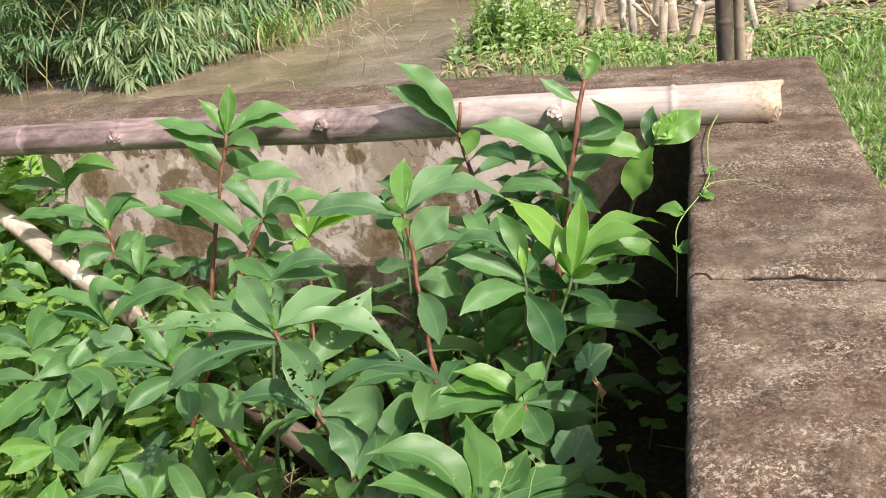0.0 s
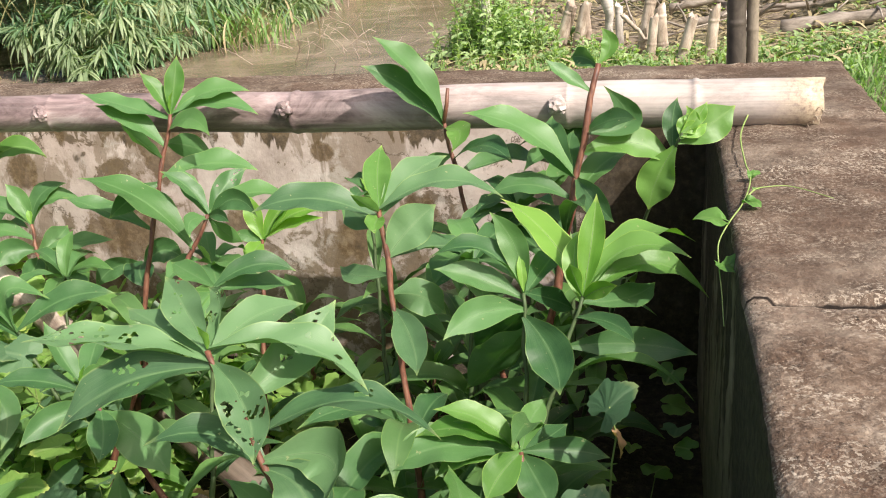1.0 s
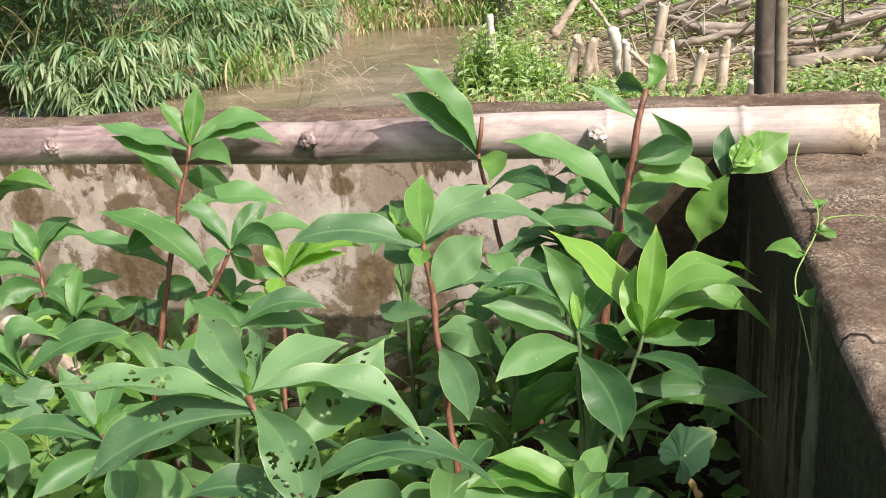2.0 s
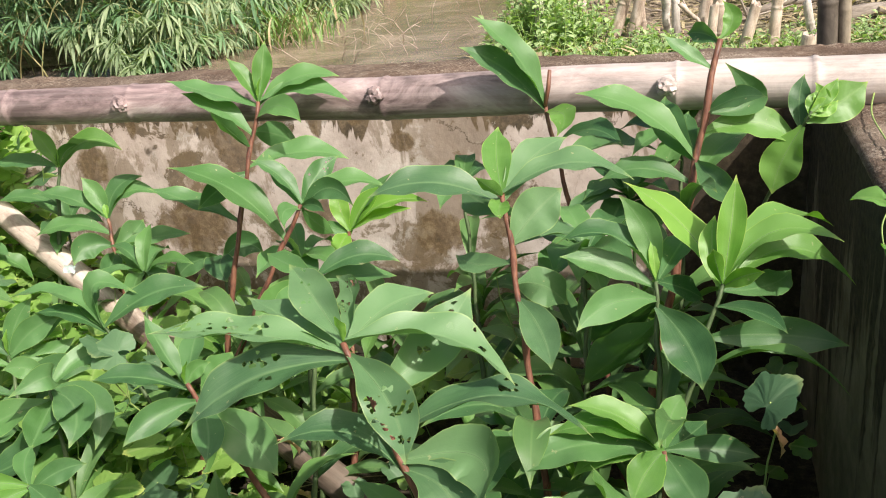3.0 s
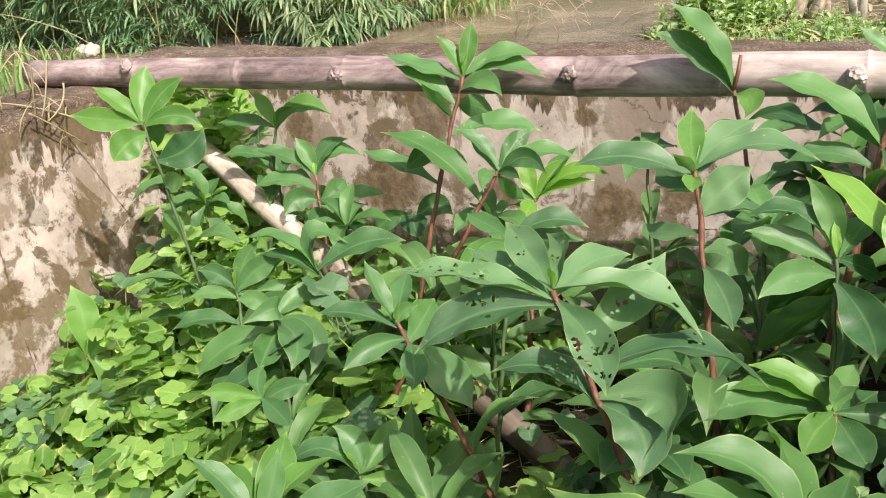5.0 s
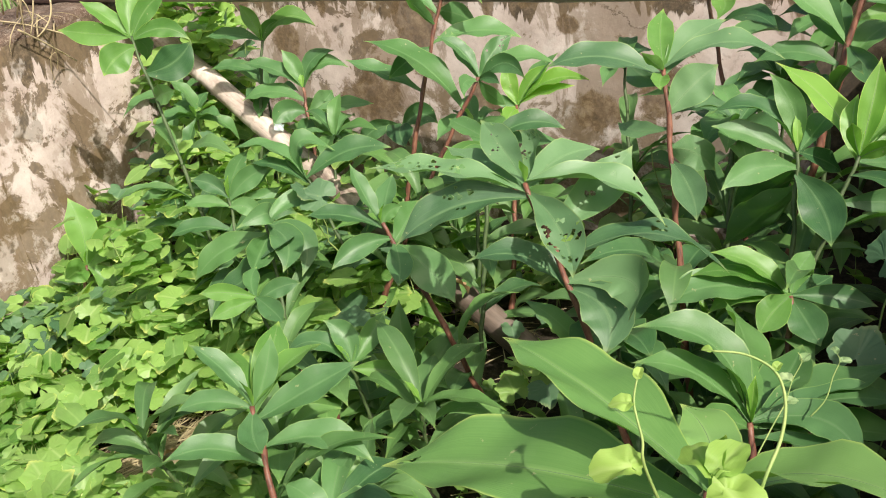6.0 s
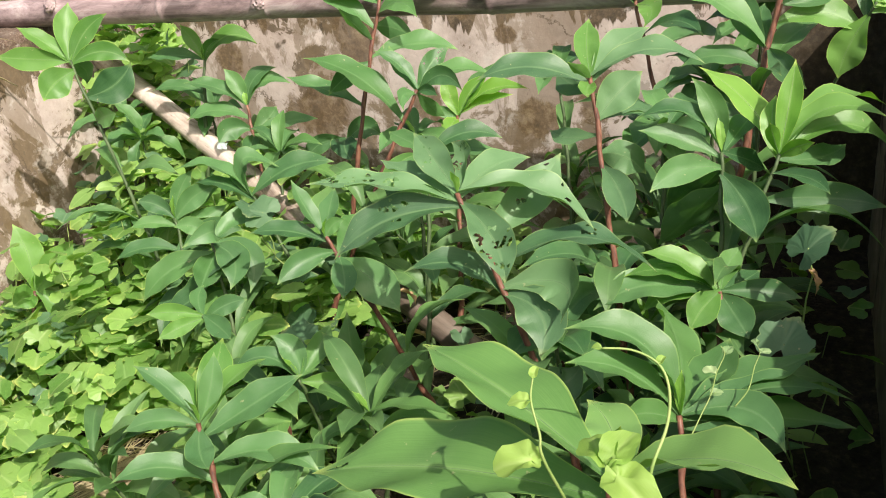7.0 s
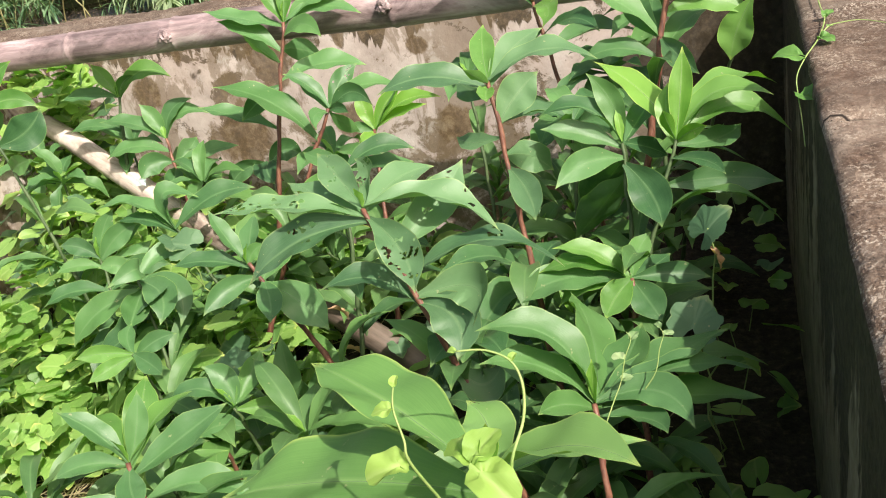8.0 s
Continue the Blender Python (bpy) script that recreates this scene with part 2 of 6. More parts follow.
    # Shade of the east corner painted into the plaster, blended with its moss tone.
    if corner_shade:
        shade_edge = m.math("ADD", m.mask(sep.outputs[0], -0.62, -0.18), m.math("MULTIPLY", m.math("SUBTRACT", m.noise(co, 5.0, 6.0, 0.65), 0.5), 1.6))
        col = m.mix(m.math("MULTIPLY", m.mask(shade_edge, 0.42, 0.55), 0.94), col, m.mix(0.6, moss, (0.016, 0.014, 0.008)))
    grime = m.mask(m.noise(co, 150.0, 4.0, 0.75), 0.58, 0.70)
    col = m.mix(m.math("MULTIPLY", grime, 0.25), col, (0.16, 0.125, 0.09))
    m.color(col)
    m.bump(m.math("ADD", m.math("MULTIPLY", m.noise(co, 60.0), 0.6), m.math("MULTIPLY", blotch, 0.9)), 0.45, 0.006)
    return m.m


def shady_plaster_material():
    """Dark beige plaster with black moss running down from the coping in long fingers."""
    m = Mat("streaked_plaster", 0.9, 0.2)
    co = m.coords()
    sep = m.n("SeparateXYZ")
    m.link(co, sep.inputs[0])
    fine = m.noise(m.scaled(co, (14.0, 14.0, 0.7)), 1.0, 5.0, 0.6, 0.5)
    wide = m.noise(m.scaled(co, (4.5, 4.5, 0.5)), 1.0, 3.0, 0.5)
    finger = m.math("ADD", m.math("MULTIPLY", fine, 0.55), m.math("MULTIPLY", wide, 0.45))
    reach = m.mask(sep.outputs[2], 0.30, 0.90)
    mossed = m.mask(m.math("ADD", finger, m.math("MULTIPLY", reach, 0.22)), 0.585, 0.625)
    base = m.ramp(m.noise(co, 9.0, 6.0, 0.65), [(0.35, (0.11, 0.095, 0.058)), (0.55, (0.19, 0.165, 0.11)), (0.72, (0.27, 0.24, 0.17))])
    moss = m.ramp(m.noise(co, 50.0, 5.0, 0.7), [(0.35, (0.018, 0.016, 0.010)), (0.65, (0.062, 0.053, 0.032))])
    m.color(m.mix(m.math("MULTIPLY", mossed, 0.93), base, moss))
    m.bump(m.math("ADD", m.noise(co, 40.0), m.math("MULTIPLY", mossed, 0.4)), 0.5, 0.008)
    return m.m


def bamboo_material(name, pale, mid, dark, shift=0.0, sunlit_bleach=None, muddy=None):
    m = Mat(name, 0.5, 0.4)
    co = m.coords()
    grain = m.noise(m.scaled(co, (2.0, 90.0, 90.0)), 1.0, 5.0, 0.6)
    cloud = m.noise(m.scaled(co, (5.0, 13.0, 13.0)), 1.0, 7.0, 0.7, 0.6)
    col = m.ramp(cloud, [(0.3 + shift, dark), (0.46 + shift, mid), (0.62 + shift, pale)])
    col = m.mix(m.math("MULTIPLY", m.mask(grain, 0.42, 0.62), 0.16), col, pale)
    col = m.mix(m.math("MULTIPLY", m.mask(m.noise(m.scaled(co, (25.0, 70.0, 70.0)), 1.0, 4.0), 0.60, 0.70), 0.45), col, (0.09, 0.065, 0.05))
    # Dark lower end: soil dirt, and the shade it lies in painted on.
    if muddy:
        end = m.n("SeparateXYZ")
        m.link(co, end.inputs[0])
        soiled_shaded = m.mask(m.math("ADD", end.outputs[0], m.math("MULTIPLY", m.math("SUBTRACT", cloud, 0.5), 0.9)), *muddy)
        col = m.mix(m.math("MULTIPLY", soiled_shaded, 0.85), col, m.ramp(grain, [(0.35, (0.05, 0.034, 0.023)), (0.65, (0.115, 0.082, 0.058))]))
    # Paler towards this end: the sunlit half's brightness painted in with its bleaching.
    if sunlit_bleach:
        sep = m.n("SeparateXYZ")
        m.link(co, sep.inputs[0])
        worn = m.math("ADD", m.mask(sep.outputs[0], *sunlit_bleach), m.math("MULTIPLY", m.math("SUBTRACT", cloud, 0.5), 1.2))
        rot = m.math("MULTIPLY", m.mask(m.math("ADD", sep.outputs[0], m.math("MULTIPLY", cloud, 0.12)), 3.0, 3.09), 0.75)
        col = m.mix(m.math("MULTIPLY", m.mask(worn, 0.2, 1.0), 0.5), col, m.ramp(grain, [(0.3, (0.52, 0.45, 0.39)), (0.6, (0.66, 0.61, 0.56))]))
        col = m.mix(rot, col, m.ramp(m.noise(co, 90.0, 4.0, 0.7), [(0.35, (0.16, 0.10, 0.06)), (0.5, (0.46, 0.36, 0.23)), (0.7, (0.62, 0.52, 0.36))]))
    m.color(col)
    m.bump(m.math("ADD", grain, cloud), 0.3, 0.004)
    return m.m


BAMBOO = bamboo_material("dry_bamboo", (0.56, 0.48, 0.455), (0.30, 0.22, 0.215), (0.11, 0.078, 0.075), 0.10, (1.6, 2.7))
BAMBOO_PALE = bamboo_material("bleached_bamboo", (0.68, 0.585, 0.50), (0.44, 0.355, 0.295), (0.15, 0.105, 0.08), 0.065, muddy=(1.12, 1.27))
STAKE = bamboo_material("weathered_stake", (0.66, 0.57, 0.48), (0.43, 0.345, 0.27), (0.16, 0.115, 0.085), 0.06)
LOG = bamboo_material("old_log", (0.36, 0.31, 0.26), (0.20, 0.165, 0.13), (0.08, 0.06, 0.045))
STAKE_GREY = bamboo_material("grey_stake", (0.72, 0.68, 0.63), (0.46, 0.42, 0.37), (0.16, 0.13, 0.10), 0.05)
POST = bamboo_material("grey_post", (0.15, 0.125, 0.10), (0.075, 0.062, 0.05), (0.03, 0.026, 0.022))
POST_PALE = bamboo_material("pale_grey_post", (0.34, 0.29, 0.22), (0.20, 0.165, 0.12), (0.09, 0.07, 0.05))
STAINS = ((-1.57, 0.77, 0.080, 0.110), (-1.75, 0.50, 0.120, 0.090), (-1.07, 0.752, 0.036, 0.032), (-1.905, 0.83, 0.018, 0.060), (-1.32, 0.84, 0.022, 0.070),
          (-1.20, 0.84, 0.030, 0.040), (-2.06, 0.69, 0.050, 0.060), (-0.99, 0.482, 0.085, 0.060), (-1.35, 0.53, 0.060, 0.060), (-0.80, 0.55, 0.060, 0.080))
WALL_TOP, PLASTER_STREAKED = wall_top_material(), shady_plaster_material()
PLASTER, PLASTER_MOULD = plaster_material("stained_plaster", corner_shade=True, stains=STAINS), plaster_material("mouldy_plaster", 0.54, 0.70, 3.7, 1.0, 0.1)


def earth_material():
    m = Mat("earth", 0.95, 0.2)
    co = m.coords()
    a = m.noise(co, 1.3, 6.0, 0.65)
    b = m.noise(co, 26.0, 5.0, 0.7)
    col = m.ramp(b, [(0.3, (0.11, 0.085, 0.06)), (0.55, (0.27, 0.215, 0.16)), (0.75, (0.44, 0.37, 0.28))])
    col = m.mix(m.math("MULTIPLY", m.mask(a, 0.42, 0.6), 0.5), col, m.ramp(b, [(0.3, (0.07, 0.10, 0.03)), (0.7, (0.24, 0.28, 0.11))]))
    m.color(col)
    m.bump(b, 1.0, 0.03)
    return m.m


def water_material():
    """Muddy water, silt and pale flecks in patches."""
    m = Mat("muddy_water", 0.10, 0.5)
    co = m.coords()
    silt = m.noise(co, 1.7, 7.0, 0.68, 0.6)
    col = m.ramp(silt, [(0.32, (0.120, 0.088, 0.062)), (0.5, (0.20, 0.150, 0.110)), (0.68, (0.30, 0.235, 0.178))])
    pale_flecks = m.math("MULTIPLY", m.mask(m.noise(co, 22.0, 5.0, 0.75), 0.60, 0.68), m.mask(silt, 0.45, 0.6))
    col = m.mix(m.math("MULTIPLY", pale_flecks, 0.6), col, (0.36, 0.32, 0.24))
    m.color(col)
    r = m.n("MapRange")
    r.inputs["To Min"].default_value, r.inputs["To Max"].default_value = 0.05, 0.34
    m.link(silt, r.inputs["Value"])
    m.link(r.outputs[0], m.p.inputs["Roughness"])
    m.bump(m.math("ADD", m.noise(m.scaled(co, (1, 1.6, 1)), 5.0, 3.0), m.math("MULTIPLY", m.noise(co, 40.0, 2.0), 0.3)), 0.22, 0.05)
    return m.m


def humus_material():
    """Dark soil with rotting bits."""
    m = Mat("dark_soil", 0.9, 0.2)
    co = m.coords()
    b = m.noise(co, 45.0, 6.0, 0.7)
    m.color(m.ramp(b, [(0.3, (0.020, 0.017, 0.012)), (0.55, (0.052, 0.042, 0.028)), (0.76, (0.14, 0.11, 0.068))]))
    m.bump(b, 1.0, 0.02)
    return m.m


EARTH, WATER, HUMUS = earth_material(), water_material(), humus_material()

# ---- mesh helpers ----


def mesh_from(name, verts, faces, mat, uvs=None, smooth=True):
    me = bpy.data.meshes.new(name)
    me.from_pydata([tuple(v) for v in verts], [], faces)
    if uvs is not None:
        lay = me.uv_layers.new(name="UVMap")
        loop_v = np.empty(len(me.loops), dtype=np.int32)
        me.loops.foreach_get("vertex_index", loop_v)
        lay.data.foreach_set("uv", np.asarray(uvs, dtype=np.float32)[loop_v].ravel())
    if smooth:
        me.polygons.foreach_set("use_smooth", [True] * len(me.polygons))
    me.materials.append(mat)
    me.update()
    return me


def empty(name, at, label, category, group="", kind=""):
    ob = new(name)
    ob.empty_display_size = 0.05
    ob.location = at
    return tagged(ob, label, category, group, kind)


def part(name, me, parent, label=""):
    ob = new(name, me)
    ob.parent = parent
    if label:
        tagged(ob, label)
    return ob


def step(a, b, x):
    k = max(0.0, min(1.0, (x - a) / (b - a)))
    return k * k * (3 - 2 * k)


def bez(a, c, b, u):
    return a * ((1 - u) ** 2) + c * (2 * u * (1 - u)) + b * (u * u)


def tube(points, radii, sides=10, caps=True):
    """Vertices and faces of a tube along points."""
    pts = [Vector(p) for p in points]
    verts, faces = [], []
    ref = Vector((0, 0, 1))
    t0 = (pts[1] - pts[0]).normalized()
    if abs(t0.dot(ref)) > 0.9:
        ref = Vector((1, 0, 0))
    for i, p in enumerate(pts):
        t = (pts[min(i + 1, len(pts) - 1)] - pts[max(i - 1, 0)]).normalized()
        s = t.cross(ref).normalized()
        n = s.cross(t)
        for k in range(sides):
            a = 2 * math.pi * k / sides
            verts.append(p + (s * math.cos(a) + n * math.sin(a)) * radii[i])
    for i in range(len(pts) - 1):
        for k in range(sides):
            a, b = i * sides + k, i * sides + (k + 1) % sides
            faces.append((a, b, b + sides, a + sides))
    if caps:
        faces.append(tuple(range(sides))[::-1])
        faces.append(tuple(range((len(pts) - 1) * sides, len(pts) * sides)))
    return verts, faces


GINGER_U = (0.0, 0.05, 0.12, 0.2, 0.3, 0.4, 0.5, 0.6, 0.7, 0.78, 0.85, 0.91, 0.95, 1.0)
GINGER_W = (0.14, 0.21, 0.38, 0.58, 0.80, 0.94, 1.0, 0.96, 0.82, 0.61, 0.38, 0.19, 0.10, 0.0)


def blade(base, tip, width, arch=0.16, roll=0.0, fold=0.32, nu=11, nv=5, shape=(0.75, 0.85), wave=0.0, twist=0.0, sway=0.0):
    """A leaf blade from base to tip, arched, folded along its midrib, with a drawn-out point."""
    base, tip = Vector(base), Vector(tip)
    d = tip - base
    ln = d.length
    up = Vector((0, 0, 1))
    side = d.cross(up)
    if side.length < 0.25 * ln:
        side = d.cross(Vector((0.3, 1, 0.1)))
    side.normalize()
    nrm = side.cross(d).normalized()
    if nrm.z < 0:
        nrm, side = -nrm, -side
    ctrl = base + d * 0.56 + nrm * (ln * arch * 2) + side * (ln * sway * 2)
    if shape != "ginger":
        peak = (shape[0] / (shape[0] + shape[1]))
        top = peak ** shape[0] * (1 - peak) ** shape[1]
    verts, uvs, faces = [], [], []
    for i in range(nu + 1):
        u = i / nu
        p = bez(base, ctrl, tip, u)
        t = ((ctrl - base) * (1 - u) + (tip - ctrl) * u).normalized()
        rl = roll + twist * (u - 0.5)
        s = (side * math.cos(rl) + nrm * math.sin(rl))
        s = (s - t * s.dot(t)).normalized()
        n = t.cross(s)
        if n.dot(nrm) < 0:
            n = -n
        if shape == "ginger":
            w = 0.5 * width * float(np.interp(u, GINGER_U, GINGER_W))
        else:
            w = 0.5 * width * (u ** shape[0]) * ((1 - u) ** shape[1]) / top
        w = max(w, 0.0012 * (1 - u))
        f = fold * (1.15 - 0.7 * u)
        for j in range(nv):
            v = 2 * j / (nv - 1) - 1
            wob = wave * w * math.sin(u * 17 + v * 2.1) * abs(v)
            verts.append(p + s * (v * w * math.cos(f)) + n * (abs(v) ** 1.4 * w * math.sin(f) + wob))
            uvs.append((u, 0.5 + 0.5 * v))
    for i in range(nu):
        for j in range(nv - 1):
            a = i * nv + j
            faces.append((a, a + 1, a + nv + 1, a + nv))
    return verts, faces, uvs


class Heap:
    """Gathers many small pieces into one mesh."""

    def __init__(self):
        self.v, self.f, self.u = [], [], []

    def add(self, verts, faces, uvs=None):
        k = len(self.v)
        self.v.extend(verts)
        self.f.extend(tuple(i + k for i in f) for f in faces)
        self.u.extend(uvs if uvs is not None else [(0.5, 0.2)] * len(verts))

    def mesh(self, name, mat, smooth=True):
        return mesh_from(name, self.v, self.f, mat, self.u, smooth)


def fbm(x, y, z=0.0, s=1.0):
    return noise.fractal(Vector((x * s, y * s, z * s)), 1.0, 2.0, 4)


# ---- ground, water ----
SOIL, BANK, WATER_Z = 0.08, 0.42, 0.30


def shore(y):
    """The x of the right-hand shore of the channel."""
    return -1.62 + 0.16 * math.sin(y * 0.9) - 0.06 * max(0.0, y - 6)


def thicket_front(x):
    """The y at which the thicket meets the water."""
    return 6.22 + 0.10 * math.sin(x * 2.3) + 2.6 * step(-4.0, -3.35, x)


def ground_z(x, y):
    if -2.68 < x < 0.15 and -0.36 < y < 2.83:
        return SOIL + 0.03 * fbm(x, y, 1, 3.0)
    z = BANK + 0.35 * step(6.5, 10, y) + 1.6 * step(10.0, 22.0, y) + 0.06 * fbm(x, y, 2, 0.9)
    z += 0.35 * step(0.3, 3.5, x) * step(3, 8, y)
    left = step(-2.6, -3.0, x) * step(3.6, 2.9, y)
    z += 0.38 * left
    chan = step(shore(y) + 0.35, shore(y) - 0.5, x) * step(3.0, 3.5, y) * step(11.9, 11.0, y + 0.4 * fbm(x, 3.0, 0, 0.7))
    chan = max(0.0, chan - step(-6.0, -8.5, x))
    chan *= 1 - step(0.15, 0.7, y - thicket_front(x)) * step(-3.3, -3.8, x)
    return z * (1 - chan) + -0.25 * chan


def build_ground():
    def axis(near_a, near_b, h, far):
        a = list(np.arange(near_a, near_b, h))
        lo, hi, g, k = near_a, near_b, h, []
        while lo > -far:
            g *= 1.35
            lo -= g
            k.append(lo)
        a = k[::-1] + a
        g = h
        while hi < far:
            a.append(hi)
            g *= 1.35
            hi += g
        return a

    xs, ys = axis(-8.0, 4.0, 0.09, 160.0), axis(-1.0, 14.0, 0.1, 160.0)
    verts = [(x, y, ground_z(x, y)) for y in ys for x in xs]
    nx = len(xs)
    faces = [(j * nx + i, j * nx + i + 1, (j + 1) * nx + i + 1, (j + 1) * nx + i) for j in range(len(ys) - 1) for i in range(nx - 1)]
    me = mesh_from("ground", verts, faces, EARTH)
    me.materials.append(HUMUS)
    inside = [1 if all(-2.6 < verts[i][0] < 0.1 and -0.4 < verts[i][1] < 2.75 for i in f) else 0 for f in faces]
    me.polygons.foreach_set("material_index", inside)
    ob = new("ground", me)
    tagged(ob, "bare brown earth bank with grass and litter", "ground", kind="structure")
    wv = [(x, y, WATER_Z) for x, y in ((-9.5, 3.02), (-1.2, 3.02), (-1.2, 12.2), (-9.5, 12.2))]
    wob = new("water", mesh_from("water", wv, [(0, 1, 2, 3)], WATER, smooth=False))
    tagged(wob, "still muddy brown water of a narrow channel", "water", kind="structure")


build_ground()

# ---- enclosure walls ----
TOP = 0.912
CRACKS = ((0.02, 0.33, 1.43, 0.02),)


def rough_block(name, x0, x1, y0, y1, z0, z1, h, label, side_mat, crack=False):
    """A wall as a worn block: rounded arrises, uneven faces, its top in weathered cement."""
    nx, ny, nz = (max(2, round((b - a) / h)) for a, b in ((x0, x1), (y0, y1), (z0, z1)))
    idx, verts, faces, mats = {}, [], [], []
    r = 0.022

    def vert(i, j, k):
        key = (i, j, k)
        if key not in idx:
            p = Vector((x0 + (x1 - x0) * i / nx, y0 + (y1 - y0) * j / ny, z0 + (z1 - z0) * k / nz))
            q = Vector((min(max(p.x, x0 + r), x1 - r), min(max(p.y, y0 + r), y1 - r), min(p.z, z1 - r)))
            d = p - q
            nrm = d.normalized() if d.length > 1e-6 else Vector((0, 0, 1))
            p = q + nrm * min(d.length, r)
            amp = 0.003 * fbm(p.x, p.y, p.z, 5.0) + 0.002 * fbm(p.x, p.y, p.z, 45.0)
            if nrm.z > 0.5:
                amp += 0.010 * fbm(p.x, p.y, 9.0, 3.0) + 0.004 * fbm(p.x, p.y, 4.0, 60.0)
                if crack:
                    for a, b, y, w in CRACKS:
                        if a < p.x < b:
                            amp -= 0.012 * math.exp(-((p.y - y - 0.006 * fbm(p.x, 0, 0, 9.0)) / 0.010) ** 2)
                    amp += 0.006 * step(1.40, 1.46, p.y)
            idx[key] = len(verts)
            verts.append(p + nrm * amp)
        return idx[key]

    def quad(a, b, c, d, mi):
        faces.append((vert(*a), vert(*b), vert(*c), vert(*d)))
        mats.append(mi)

    for i in range(nx):
        for j in range(ny):
            quad((i, j, nz), (i + 1, j, nz), (i + 1, j + 1, nz), (i, j + 1, nz), 0)
        for k in range(nz):
            mi = 0 if k >= nz - 1 else 1
            quad((i, 0, k), (i + 1, 0, k), (i + 1, 0, k + 1), (i, 0, k + 1), mi)
            quad((i, ny, k + 1), (i + 1, ny, k + 1), (i + 1, ny, k), (i, ny, k), mi)
    for j in range(ny):
        for k in range(nz):
            mi = 0 if k >= nz - 1 else 1
            quad((0, j, k + 1), (0, j + 1, k + 1), (0, j + 1, k), (0, j, k), mi)
            quad((nx, j, k), (nx, j + 1, k), (nx, j + 1, k + 1), (nx, j, k + 1), mi)
    me = mesh_from(name, verts, faces, WALL_TOP)
    me.materials.append(side_mat)
    me.polygons.foreach_set("material_index", mats)
    ob = new(name, me)
    return tagged(ob, label, "wall", kind="structure")


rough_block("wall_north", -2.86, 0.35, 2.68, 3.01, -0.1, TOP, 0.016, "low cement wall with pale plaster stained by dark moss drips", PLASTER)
rough_block("wall_east", -0.02, 0.34, -0.6, 2.677, -0.1, TOP + 0.003, 0.014, "thick low wall with gritty brown weathered cement top", PLASTER_STREAKED, crack=True)
rough_block("wall_west", -2.86, -2.5, -0.6, 2.677, -0.1, TOP + 0.004, 0.022, "low plastered wall with large dark mould patches", PLASTER_MOULD)
rough_block("wall_south", -2.497, -0.023, -0.6, -0.3, -0.1, TOP - 0.003, 0.05, "low cement wall closing the enclosure", PLASTER)

# ---- bamboo poles ----


def culm_mesh(name, a, b, r0, r1, nodes, mat, sides=20, ends=0.004, seed=1, slant=0.0):
    """A bamboo culm along its local x axis: swollen node rings, slightly crooked, hollow ends."""
    rnd = random.Random(seed)
    a, b = Vector(a), Vector(b)
    ln = (b - a).length
    xs = sorted(set([0.0, ln] + [i * ln / 70 for i in range(71)] + [n + o for n in nodes for o in (-0.02, -0.009, -0.004, 0.0, 0.004, 0.009, 0.02) if 0 < n + o < ln]))
    pts, rad = [], []
    for x in xs:
        u = x / ln
        r = r0 + (r1 - r0) * u
        for n in nodes:
            dx = abs(x - n)
            r += 0.055 * r * math.exp(-(dx / 0.007) ** 2) - 0.025 * r * math.exp(-((dx - 0.014) / 0.006) ** 2)
        pts.append(Vector((x, 0.006 * fbm(x, seed, 0, 1.4), 0.006 * fbm(x, seed, 5, 1.4))))
        rad.append(r * (1 + 0.012 * fbm(x, seed, 3, 14)))
    v, f = tube(pts, rad, sides, caps=False)
    n = len(xs)
    for i in range(sides):
        q = v[(n - 1) * sides + i]
        q.x += slant * (q.y + q.z) + ends * (rnd.random() - 0.5) + (0.016 * fbm(q.y * 14, q.z * 14, seed, 1.0) if ends < 0.01 else 0.0)
    for end, x0, dx in ((0, pts[0], 0.05), (n - 1, pts[-1], -0.05)):
        k = len(v)
        for ring, (s, off) in enumerate(((0.74, 0.0), (0.72, dx))):
            for i in range(sides):
                p = v[end * sides + i]
                q = pts[end] + (p - pts[end]) * s
                q.x += off + (rnd.random() - 0.5) * ends
                v.append(q)
        for i in range(sides):
            j = (i + 1) % sides
            e = end * sides
            if end:
                f += [(e + i, e + j, k + j, k + i), (k + i, k + j, k + sides + j, k + sides + i)]
            else:
                f += [(e + j, e + i, k + i, k + j), (k + j, k + i, k + sides + i, k + sides + j)]
        f.append(tuple(k + sides + i for i in range(sides)))
    return mesh_from(name, v, f, mat)


def along(a, b):
    """The pose that lays local x from a to b."""
    d = (Vector(b) - Vector(a)).normalized()
    q = d.to_track_quat("X", "Z")
    return Matrix.Translation(a) @ q.to_matrix().to_4x4()


def stub_mesh(name, at, way, r, mat, seed):
    """A broken-off branch bud: a knobbly little stump on a node."""
    bm = bmesh.new()
    bmesh.ops.create_icosphere(bm, subdivisions=3, radius=1.0)
    for v in bm.verts:
        k = 1 + 0.30 * fbm(v.co.x + seed, v.co.y, v.co.z, 1.3) + 0.25 * fbm(v.co.x, v.co.y + seed, v.co.z, 4.0)
        v.co = Vector((v.co.x * k * r * 0.95, v.co.y * k * r, v.co.z * k * r)) + Vector(at) + Vector(way) * r * 0.4
    me = bpy.data.meshes.new(name)
    bm.to_mesh(me)
    bm.free()
    me.materials.append(mat)
    return me


